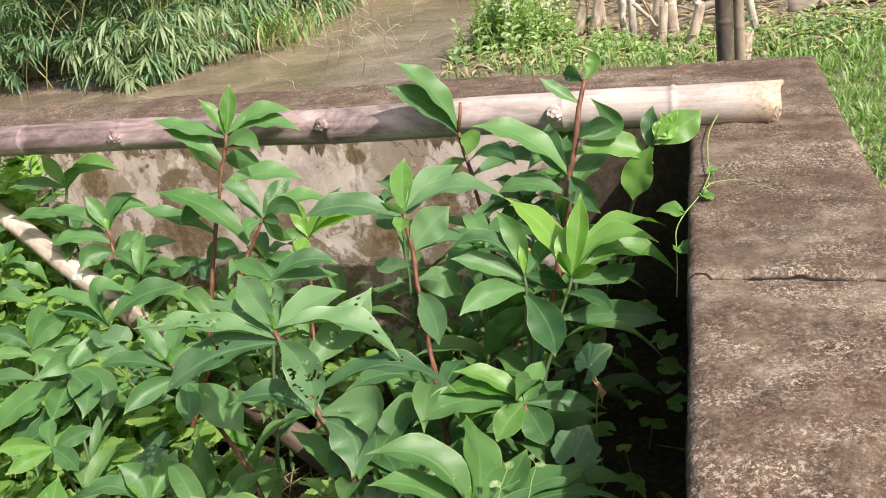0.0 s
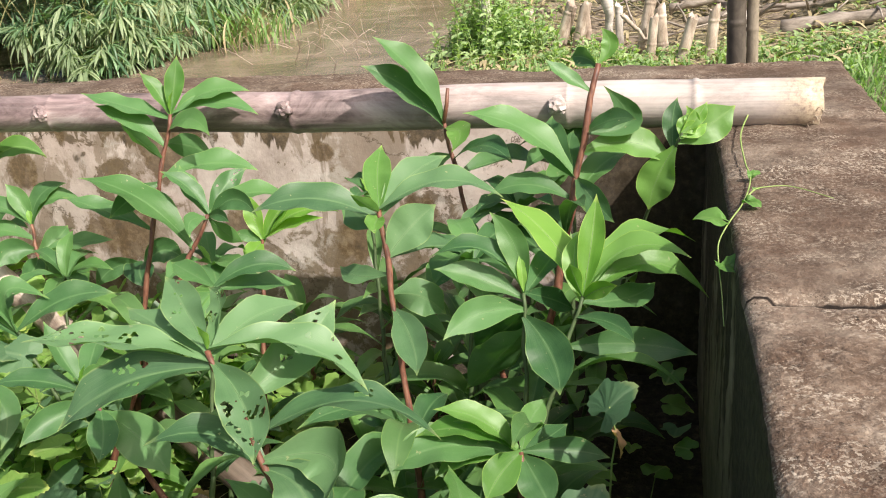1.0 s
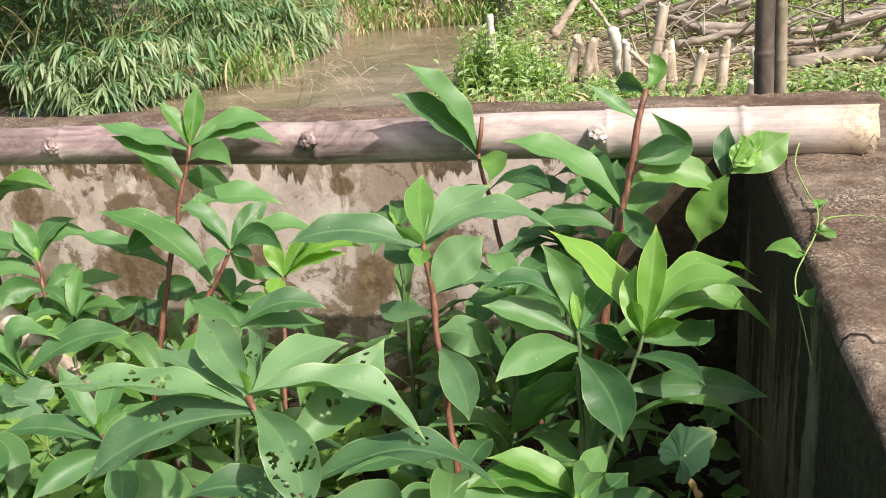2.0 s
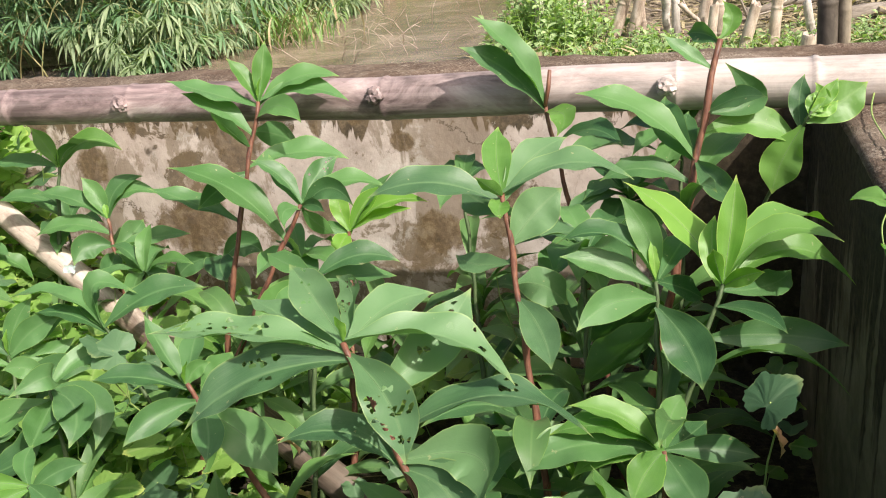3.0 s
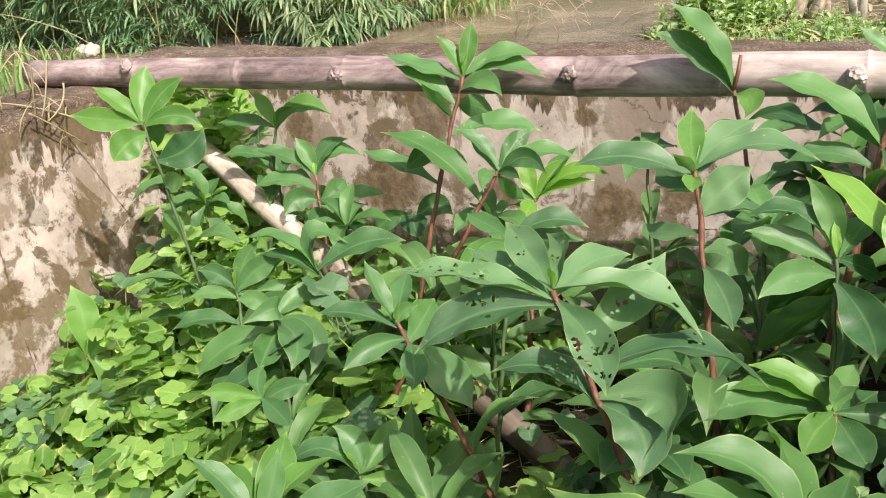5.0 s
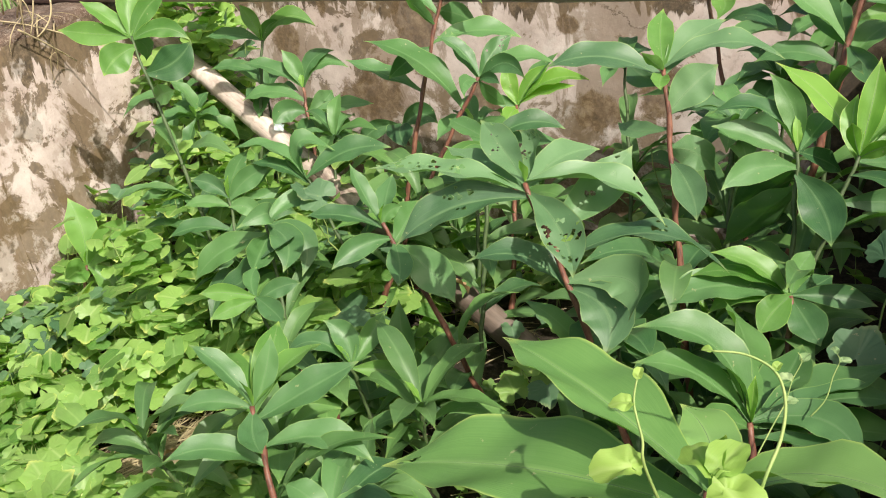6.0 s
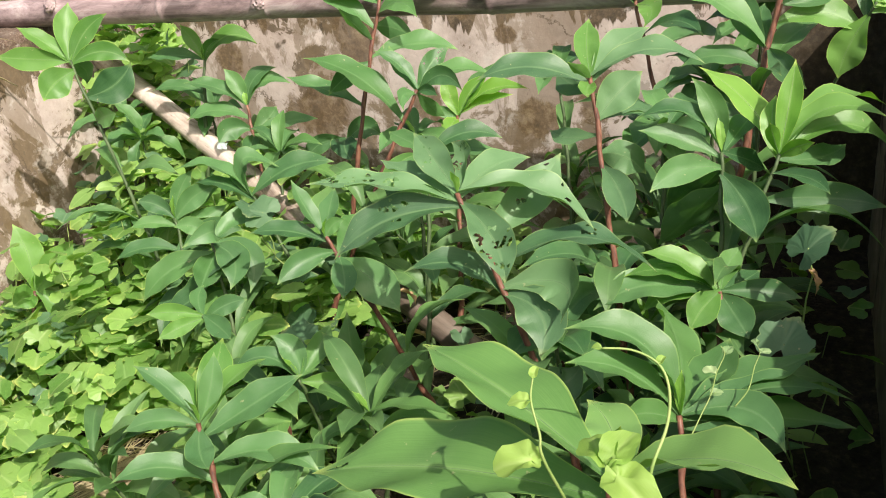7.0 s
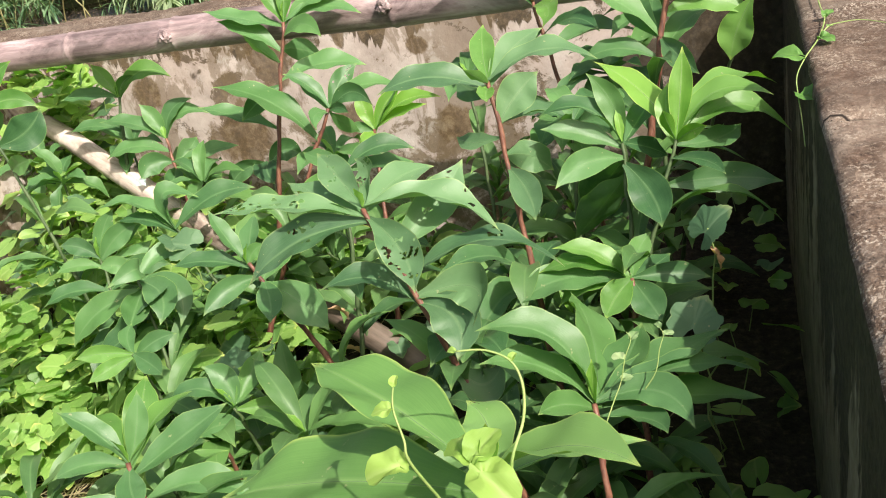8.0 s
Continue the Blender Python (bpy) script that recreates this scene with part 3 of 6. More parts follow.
def bamboo_pole(a, b, r0, r1, nodes, mat, label, buds=(), seed=1):
    root = empty("bamboo_pole", (0, 0, 0), label, "bamboo pole")
    root.matrix_basis = along(a, b)
    part("culm", culm_mesh("culm", a, b, r0, r1, nodes, mat, seed=seed), root)
    for x, ang in buds:
        way = Vector((0.2, math.cos(ang), math.sin(ang)))
        r = r0 + (r1 - r0) * x / (Vector(b) - Vector(a)).length
        part("node_bud", stub_mesh("node_bud", Vector((x, math.cos(ang) * r, math.sin(ang) * r)), way, 0.021, mat, x), root)
    return root


def bamboo_bar():
    a, b = Vector((-2.86, 2.35, 0.957)), Vector((0.192, 2.305, 0.962))
    nodes = (0.47, 0.86, 1.225, 1.885, 2.22, 2.53, 2.80)
    return bamboo_pole(a, b, 0.043, 0.053, nodes, BAMBOO, "dry pinkish-grey bamboo pole lying across the wall tops",
                       buds=((0.455, 2.5), (1.21, 2.85), (1.87, 2.85), (2.51, 2.85)), seed=3)




def frayed_end(root, at, r):
    """The crumbling end of the culm: loose bent fibres and rotten crumbs."""
    rnd = random.Random(4)
    heap = Heap()
    for _ in range(80):
        a = rnd.uniform(3.0, 5.6)
        low = 0.5 - 0.5 * math.sin(a)
        p = Vector((at - rnd.uniform(0.0, 0.004 + 0.03 * low * low), math.cos(a) * r * 0.97, math.sin(a) * r * 0.97))
        ln = rnd.uniform(0.004, 0.010) + 0.014 * low * rnd.random()
        d = Vector((rnd.uniform(0.0, 1.0), math.cos(a) * 0.25 + rnd.uniform(-0.9, 0.9), math.sin(a) * 0.25 + rnd.uniform(-0.9, 0.9))).normalized() * ln
        heap.add(*tube([p, p + d * 0.5 + Vector((0, 0, rnd.uniform(-0.002, 0.003))), p + d], [rnd.uniform(0.0007, 0.0014), 0.0009, 0.0005], 4))
    part("frayed_end", heap.mesh("frayed_end", FRAYED), root, "crumbling yellowish fibrous end of the pole")


FRAYED = bamboo_material("frayed_fibre", (0.66, 0.57, 0.44), (0.46, 0.36, 0.25), (0.20, 0.14, 0.09), -0.04)
frayed_end(bamboo_bar(), 3.045, 0.052)
bamboo_pole((-2.49, 2.54, 0.745), (-0.90, 1.872, 0.10), 0.032, 0.039, (0.28, 0.60, 0.92, 1.25, 1.55), BAMBOO_PALE,
            "bleached split bamboo pole leaning down into the plants", seed=9)

# ---- spiral ginger plants ----


def eaten(v, f, u, holes, rows, cols):
    """Cuts rounded, uneven bite holes (along, across, radius, turn) into a blade's grid and draws its vertices onto their rims."""
    old = list(v)
    inside = set()
    for i, (a, b) in enumerate(u):
        r, c = divmod(i, cols)
        for ha, hb, hr, turn in holes:
            da, db = a - ha, (b - hb) * 0.32
            d = math.hypot(da, db)
            rim = hr * (1 + 0.22 * math.sin(3 * math.atan2(db, da) + turn))
            if d < rim - 0.007:
                inside.add(i)
            elif d < rim + 0.006 and 0 < r < rows - 1 and 0 < c < cols - 1 and d > 1e-4:
                k = rim / d - 1
                along_leaf = (old[i + cols] - old[i - cols]) * (rows - 1) / 2
                across = (old[i + 1] - old[i - 1]) * (cols - 1) / 2
                v[i] = old[i] + along_leaf * (da * k) + across * (db * k / 0.32)
    keep = []
    for q in f:
        if any(i in inside for i in q):
            continue
        a = sum(u[i][0] for i in q) / 4
        b = sum(u[i][1] for i in q) / 4
        if not any(math.hypot(a - ha, (b - hb) * 0.32) < hr * (1 + 0.22 * math.sin(3 * math.atan2((b - hb) * 0.32, a - ha) + turn)) - 0.001 for ha, hb, hr, turn in holes):
            keep.append(q)
    whole, left = (np.bincount([i for q in fs for i in q], minlength=len(u)) for fs in (f, keep))
    rimmed = {i for i in range(len(u)) if 0 < left[i] < whole[i]}
    u = [(a, float(b > 0.5)) if i in rimmed else (a, b) for i, (a, b) in enumerate(u)]
    return v, keep, u


def ginger(name_seed, base, head, leaves, young=(), fresh=(), low=9, stem_r=0.0064, label="", holes=(), riddled=(), bites=9, low_top=0.46, bend=0.0, green=False, blade_mat=None, stub=None):
    """base and head of the stem; leaves: (azimuth, elevation, length, width, arch, height below the head, roll)."""
    rnd = random.Random(name_seed)
    base, head = Vector(base), Vector(head)
    root = empty("ginger_plant", base, label or "leafy green spiral ginger with a reddish cane stem", "plant", "spiral gingers in the enclosure")
    ctrl = (base + head) * 0.5 + Vector((bend + rnd.uniform(-0.02, 0.02), rnd.uniform(-0.02, 0.02), 0.0)) + (head - base).cross(Vector((0, 0, 1))) * 0.05
    ctrl.x, ctrl.y = ctrl.x * 0.7 + base.x * 0.3, ctrl.y * 0.7 + base.y * 0.3

    def on_stem(z):
        lo, hi = 0.0, 1.0
        for _ in range(18):
            m = (lo + hi) / 2
            if bez(base, ctrl, head, m).z < z:
                lo = m
            else:
                hi = m
        return bez(base, ctrl, head, (lo + hi) / 2)

    n = 34
    pts = [bez(base, ctrl, head, i / n) - base + Vector((math.sin(i * 1.3 + name_seed), math.cos(i * 1.1 + name_seed), 0)) * 0.0022 for i in range(n + 1)]
    rad = [stem_r * (1.2 - 0.55 * i / n) * (1.0 + 0.28 * (1 - (i % 5) / 4) ** 2) for i in range(n + 1)]
    v, f = tube(pts, rad, 9)
    part("stem", mesh_from("stem", v, f, GREEN_STEM if green else STEM), root)

    if stub:
        v, f = tube([head - base, head - base + Vector(stub) * 0.5 + Vector((0.002, 0, 0)), head - base + Vector(stub)], [stem_r * 0.7, stem_r * 0.75, stem_r * 0.6], 8)
        part("stem_stub", mesh_from("stem_stub", v, f, STEM), root, "cut reddish stem stub")

    def leaf(b, az, el, ln, w, arch, mat, holed=0, roll=0.0, rib=False, sway=0.0):
        a, e = radians(az), radians(el)
        d = Vector((math.cos(a) * math.cos(e), math.sin(a) * math.cos(e), math.sin(e))) * ln
        fine = holed or ln > 0.2
        cols = 41 if holed else (9 if fine else 7)
        v, f, u = blade(b - base, b - base + d, w, arch, roll, rnd.uniform(0.26, 0.58), 96 if holed else (18 if fine else 13),
                        cols, "ginger", 0.13, rnd.uniform(-0.2, 0.2), sway)
        if holed:
            cx = []
            while len(cx) < holed:
                cu, cv = rnd.uniform(0.4, 0.92), rnd.uniform(0.12, 0.88)
                for _ in range(min(holed - len(cx), rnd.randint(1, 5))):
                    cx.append((cu + rnd.gauss(0, 0.04), cv + rnd.gauss(0, 0.09), rnd.uniform(0.008, 0.021), rnd.uniform(0, 6.28)))
            v, f, u = eaten(v, f, u, cx, 97, 41)
        made = part("leaf", mesh_from("leaf", v, f, mat, u), root)
        if rib:
            row = cols // 2
            line = [v[i * cols + row] for i in range(0, len(v) // cols, max(1, len(v) // cols // 12))]
            rv, rf = tube(line, [0.0006 - 0.0005 * i / (len(line) - 1) for i in range(len(line))], 5, False)
            part("midrib", mesh_from("midrib", rv, rf, RIB), made)

    for i, (az, el, ln, w, arch, dz, roll, *sway) in enumerate(leaves):
        b = on_stem(head.z + dz) if dz < -0.015 else head + Vector((0, 0, -0.006 * (i % 3)))
        lean = roll if sway else roll + rnd.uniform(-0.2, 0.2)
        leaf(b, az, el, ln, w, arch, LEAF_YOUNG if i in young else LEAF_FRESH if i in fresh else (blade_mat or LEAF), bites if i in holes else 38 if i in riddled else 0, lean, blade_mat is not LEAF_LOW, sway[0] if sway else 0.0)
    if not young and rnd.random() < 0.6:
        leaf(head, rnd.uniform(0, 360), rnd.uniform(55, 80), rnd.uniform(0.04, 0.07), 0.018, 0.05, LEAF_YOUNG)
    top = min(low_top, head.z - 0.12)
    for i in range(low):
        z = base.z + 0.06 + (top - base.z - 0.06) * (i + rnd.random()) / max(1, low)
        if z > base.z:
            leaf(on_stem(z), i * 137 + rnd.uniform(-30, 30), rnd.uniform(-5, 35), rnd.uniform(0.15, 0.23), rnd.uniform(0.043, 0.062), rnd.uniform(0.14, 0.30), LEAF_LOW, 0, rnd.uniform(-0.3, 0.3))
    return root


ginger(7, (-1.737, 1.762, 0.060), (-2.008, 1.901, 0.932), (
        (108, 55, 0.160, 0.070, 0.02, 0.000, -0.47, -0.03), (-172, 39, 0.162, 0.054, 0.04, 0.000, 0.45, 0.02), (41, 42, 0.166, 0.056, 0.10, 0.000, -1.22, -0.05),
        (-160, 10, 0.192, 0.065, -0.01, 0.000, 1.26, -0.00), (-98, -20, 0.125, 0.086, 0.06, -0.026, 1.07, 0.07), (22, -5, 0.155, 0.055, 0.19, 0.000, -1.08, -0.06),
        (34, 27, 0.149, 0.098, -0.12, -0.093, -1.41, 0.05), (110, -53, 0.097, 0.053, 0.11, 0.000, 0.61, 0.18), (-13, 19, 0.096, 0.059, 0.04, -0.157, -1.55, 0.04)), fresh=(0, 1, 2, 3, 4, 5), low=10, low_top=0.66, stem_r=0.0048, green=True, label='young bright green spiral ginger beside the plastered wall')
ginger(14, (-1.954, 2.161, 0.060), (-1.960, 2.396, 0.780), (
        (165, 55, 0.131, 0.051, 0.03, 0.000, 0.63, 0.02), (21, 10, 0.179, 0.069, 0.28, 0.000, -0.76, -0.11), (38, 44, 0.092, 0.043, 0.18, 0.000, -1.40, -0.10),
        (-165, 7, 0.183, 0.061, 0.06, 0.000, 0.48, 0.02), (-166, 9, 0.167, 0.057, 0.11, -0.099, 0.41, 0.04)), fresh=(0, 1, 2), green=True)
ginger(21, (-1.697, 2.182, 0.060), (-1.802, 2.337, 0.654), (
        (163, 57, 0.130, 0.055, 0.05, 0.000, 0.61, 0.04), (37, 42, 0.152, 0.056, 0.20, 0.000, -0.72, -0.11), (25, 21, 0.158, 0.062, 0.28, 0.000, -0.54, -0.11),
        (-172, 22, 0.210, 0.070, 0.09, 0.000, 0.28, 0.03), (-164, 3, 0.203, 0.070, 0.14, -0.040, 0.42, 0.05), (74, 20, 0.122, 0.075, -0.02, -0.077, -0.98, 0.07),
        (-127, -11, 0.113, 0.078, 0.23, -0.070, 1.19, 0.11), (19, 6, 0.208, 0.069, 0.05, -0.081, -0.34, -0.02), (3, -34, 0.162, 0.101, 0.10, -0.079, -0.95, -0.05),
        (-86, -16, 0.107, 0.062, 0.00, -0.087, 0.77, -0.12)))
ginger(28, (-1.370, 1.923, 0.060), (-1.224, 2.172, 0.993), (
        (77, 67, 0.135, 0.048, -0.00, 0.000, -0.66, 0.01), (166, 54, 0.125, 0.042, 0.05, 0.000, 0.30, 0.04), (23, 14, 0.190, 0.066, 0.15, 0.000, -0.50, -0.06),
        (15, -5, 0.200, 0.068, 0.13, 0.000, -0.40, -0.05), (-22, 1, 0.143, 0.053, 0.23, -0.037, -0.86, -0.06), (-170, 20, 0.214, 0.071, -0.00, 0.000, 0.24, -0.00),
        (-177, 33, 0.184, 0.062, 0.07, -0.069, 0.47, 0.03)) + (
        (-121, 51, 0.134, 0.044, -0.01, -0.097, -0.45, 0.02), (61, -27, 0.134, 0.062, 0.06, -0.062, 1.51, -0.07), (-173, 24, 0.221, 0.073, 0.02, -0.253, 0.18, 0.01),
        (17, -0, 0.227, 0.077, 0.11, -0.140, -0.45, -0.04), (-119, -18, 0.145, 0.054, 0.04, -0.147, 1.09, 0.04)), fresh=(0, 1), low=11, low_top=0.55, label='tall spiral ginger crowned above the bamboo pole')
ginger(35, (-1.402, 1.780, 0.060), (-1.090, 2.024, 0.805), (
        (177, 43, 0.141, 0.048, 0.09, 0.000, 0.29, 0.05), (66, 31, 0.148, 0.051, 0.08, 0.000, -0.87, -0.05), (-10, 6, 0.128, 0.051, 0.31, 0.000, -1.26, -0.11),
        (19, 5, 0.183, 0.064, 0.15, 0.000, -0.33, -0.06), (140, 36, 0.157, 0.052, 0.02, 0.000, -0.18, -0.05), (-91, -6, 0.092, 0.036, 0.22, 0.000, 0.80, 0.17),
        (-178, 34, 0.295, 0.100, 0.10, -0.070, 0.12, 0.05), (-33, 3, 0.083, 0.030, 0.12, 0.000, -1.10, -0.03), (64, -46, 0.115, 0.038, -0.04, 0.000, 1.21, -0.02)), holes=(1,), low=11, low_top=0.6)
ginger(42, (-1.062, 2.015, 0.060), (-1.088, 2.264, 0.650), (
        (136, 67, 0.118, 0.049, -0.03, 0.000, 0.39, -0.05), (39, 45, 0.141, 0.047, 0.08, 0.000, -0.89, -0.05), (40, 47, 0.181, 0.060, 0.05, 0.000, -0.14, -0.03),
        (22, 14, 0.201, 0.070, 0.16, 0.000, -0.27, -0.06), (-89, -17, 0.095, 0.052, 0.07, 0.000, 0.51, 0.08), (-172, 22, 0.081, 0.032, 0.08, 0.000, 1.16, 0.03),
        (22, 14, 0.158, 0.053, 0.06, 0.000, -0.30, -0.02)), young=(0, 1, 3, 4, 6), label='small yellow-green spiral ginger before the stained wall')
ginger(49, (-0.468, 1.446, 0.060), (-0.586, 1.686, 0.943), (
        (-166, 8, 0.218, 0.075, 0.13, -0.018, 0.42, 0.05), (102, 29, 0.161, 0.053, 0.01, 0.000, -0.08, -0.04), (63, 17, 0.192, 0.064, 0.07, 0.000, -0.43, -0.05),
        (17, -0, 0.210, 0.074, 0.17, 0.000, -0.21, -0.06), (-118, 39, 0.081, 0.027, -0.03, 0.000, -0.66, -0.08), (-85, -13, 0.053, 0.038, 0.05, 0.000, 0.16, 0.08),
        (34, 39, 0.122, 0.078, 0.04, -0.077, -1.01, -0.02)) + (
        (140, 9, 0.111, 0.055, -0.02, -0.027, 0.91, -0.08), (-62, -20, 0.153, 0.061, 0.03, -0.159, -0.37, -0.06), (52, -12, 0.189, 0.063, 0.07, -0.080, -0.20, -0.02),
        (150, -7, 0.129, 0.043, -0.06, -0.103, 0.63, -0.08), (53, -35, 0.138, 0.066, 0.10, -0.136, 1.57, -0.06)), fresh=(1, 4, 5), blade_mat=LEAF_GREY, low=11, low_top=0.6, label='spiral ginger with broad grey-green leaves on a red cane')
ginger(56, (-0.437, 1.146, 0.060), (-0.722, 1.295, 0.879), (
        (135, 20, 0.169, 0.060, 0.01, 0.000, 0.45, 0.01), (112, 22, 0.129, 0.045, 0.10, 0.000, 0.78, 0.15), (65, 2, 0.182, 0.061, 0.09, 0.000, -0.46, -0.05),
        (10, -19, 0.226, 0.079, 0.16, 0.000, -0.04, -0.06), (60, 22, 0.212, 0.073, -0.02, -0.071, -0.78, 0.06), (-167, 11, 0.258, 0.080, 0.05, -0.016, -0.04, 0.02),
        (-157, -16, 0.230, 0.078, 0.11, -0.022, 0.53, 0.04)) + (
        (152, 9, 0.212, 0.070, 0.02, -0.019, -0.20, 0.00), (-51, -22, 0.179, 0.072, 0.02, -0.016, -0.33, -0.09), (15, -6, 0.260, 0.090, 0.20, -0.121, 0.12, -0.07),
        (-172, 23, 0.192, 0.070, 0.20, -0.192, 0.13, 0.11), (-50, -24, 0.131, 0.090, 0.12, -0.162, -0.30, -0.23), (-39, 1, 0.153, 0.084, 0.10, -0.151, -0.70, -0.40),
        (19, -8, 0.080, 0.070, -0.42, -0.271, -0.97, 0.21)), holes=(0, 3, 4, 6, 9), riddled=(1, 5, 8), low=12, low_top=0.66, blade_mat=LEAF_GREY, label='large-leaved spiral ginger, its leaves eaten full of holes')
ginger(63, (-0.432, 2.100, 0.060), (-0.599, 2.235, 0.948), (
        (-166, 55, 0.244, 0.082, 0.08, 0.000, 0.56, 0.01), (-168, 40, 0.224, 0.075, 0.08, 0.000, 0.70, 0.03), (-70, -15, 0.108, 0.059, 0.17, 0.000, -0.39, -0.25),
        (-35, 7, 0.185, 0.065, 0.18, -0.080, -0.36, -0.04), (42, -8, 0.282, 0.090, 0.10, -0.116, -0.20, -0.02), (-149, -33, 0.083, 0.043, 0.16, -0.071, 1.11, 0.07)), fresh=(2,), low=10, low_top=0.72, stub=(0.012, 0.01, 0.075), label='spiral ginger with a cut stem stub and two long leaves')
ginger(70, (-0.430, 1.862, 0.060), (-0.252, 2.103, 1.095), (
        (81, 67, 0.071, 0.037, -0.12, 0.000, -0.12, 0.27), (133, 5, 0.086, 0.044, 0.10, 0.000, 1.24, 0.03), (-179, 37, 0.113, 0.037, -0.03, -0.052, 0.70, -0.01),
        (52, 57, 0.101, 0.064, -0.53, -0.128, -0.62, 0.44), (-35, 20, 0.132, 0.044, 0.09, -0.128, -0.95, -0.04), (12, -13, 0.190, 0.067, 0.17, -0.163, -0.82, -0.07),
        (-176, 32, 0.259, 0.088, 0.11, -0.211, 0.35, 0.05)) + (
        (115, 34, 0.169, 0.067, 0.02, -0.211, 0.53, -0.12), (99, 26, 0.121, 0.045, 0.00, -0.197, 0.25, -0.10), (-55, -20, 0.148, 0.056, 0.02, -0.211, -0.80, 0.04),
        (50, 25, 0.197, 0.067, 0.10, -0.270, -0.20, -0.04), (-178, 3, 0.171, 0.059, 0.15, -0.253, 0.53, 0.05)), fresh=(0, 5), low=11, low_top=0.78, label='tall dark-stemmed spiral ginger, densely leaved, beside the wall corner', stem_r=0.0085)
ginger(77, (-0.330, 2.330, 0.060), (-0.092, 2.073, 0.964), (
        (82, 67, 0.104, 0.042, 0.02, -0.039, -0.11, -0.06), (25, 26, 0.134, 0.077, -0.03, -0.021, -1.11, 0.01), (74, 65, 0.065, 0.033, -0.11, 0.000, -0.25, 0.22),
        (35, 42, 0.078, 0.030, -0.05, 0.000, -0.93, 0.03), (23, 21, 0.056, 0.026, -0.10, 0.000, -1.16, 0.04), (61, 61, 0.051, 0.030, 0.02, 0.000, -0.48, -0.02),
        (19, 11, 0.039, 0.028, 0.11, 0.000, -1.23, -0.05), (-172, -69, 0.139, 0.079, 0.06, -0.030, 1.24, 0.01)), young=(2, 3, 4, 5, 6), fresh=(1, 7), green=True, low=5, low_top=0.70, stem_r=0.0045, label='spiral ginger with a crinkled bright green leaf rosette')
ginger(84, (-0.450, 1.400, 0.060), (-0.251, 1.683, 0.795), (
        (133, 25, 0.260, 0.066, 0.02, 0.000, 0.06, 0.09), (76, 63, 0.177, 0.049, -0.01, 0.000, -0.26, 0.01), (98, 51, 0.124, 0.044, 0.05, 0.000, 0.10, -0.08),
        (-110, 59, 0.088, 0.027, 0.03, 0.000, -0.57, 0.03), (-33, 32, 0.083, 0.031, 0.06, 0.000, -1.51, 0.00), (49, 5, 0.286, 0.078, 0.20, 0.000, 0.01, -0.05),
        (6, 20, 0.186, 0.054, 0.21, 0.000, -0.42, -0.19)) + (
        (22, -8, 0.225, 0.064, 0.24, 0.000, -0.49, -0.12), (54, -9, 0.200, 0.051, -0.03, 0.000, -0.60, 0.08), (3, -3, 0.209, 0.060, 0.04, -0.076, -1.13, -0.04),
        (123, -70, 0.152, 0.067, 0.12, -0.044, -0.65, -0.13), (-42, 1, 0.132, 0.034, 0.06, -0.032, -0.47, -0.11)), young=(0, 1, 2, 3, 4), fresh=(5, 6, 7), low=9, low_top=0.70, stem_r=0.0048, green=True, label='spiral ginger with a bright yellow-green unfurling top')
ginger(91, (-0.317, 1.458, 0.060), (-0.352, 1.706, 0.787), (
        (150, 63, 0.150, 0.051, 0.07, 0.000, 0.91, 0.09), (69, 15, 0.158, 0.052, 0.02, 0.000, -0.17, 0.00), (-172, 22, 0.163, 0.054, 0.05, 0.000, 0.64, 0.02),
        (-172, 24, 0.172, 0.065, 0.24, 0.000, 0.16, 0.10), (-132, 1, 0.169, 0.059, 0.11, -0.027, 0.96, 0.05), (-59, -30, 0.160, 0.082, -0.00, -0.036, -0.52, -0.10),
        (49, -32, 0.137, 0.045, 0.04, 0.000, -1.08, 0.01), (128, -39, 0.271, 0.090, -0.02, -0.027, -0.43, 0.03), (139, -47, 0.268, 0.089, 0.00, -0.058, -0.73, 0.03)), low=7, low_top=0.6, green=True, stem_r=0.005, label='spiral ginger with long drooping dark green leaves')
ginger(98, (-0.315, 1.250, 0.060), (-0.332, 1.499, 0.610), (
        (75, 17, 0.116, 0.044, 0.03, 0.000, -0.43, -0.07), (-57, -19, 0.106, 0.067, -0.01, 0.000, -0.40, -0.02), (-162, -9, 0.142, 0.050, 0.17, 0.000, 0.45, 0.07),
        (-111, -11, 0.112, 0.059, 0.01, 0.000, 0.55, 0.06), (-171, 12, 0.172, 0.059, 0.14, 0.000, 0.06, 0.06), (-179, 30, 0.160, 0.055, 0.12, 0.000, 0.22, 0.06),
        (11, -8, 0.139, 0.046, 0.05, 0.000, -0.85, -0.02), (60, -3, 0.122, 0.040, 0.01, 0.000, -0.46, 0.02), (-159, -0, 0.226, 0.083, 0.14, 0.000, 0.32, 0.07)), fresh=(2, 3, 4, 5))
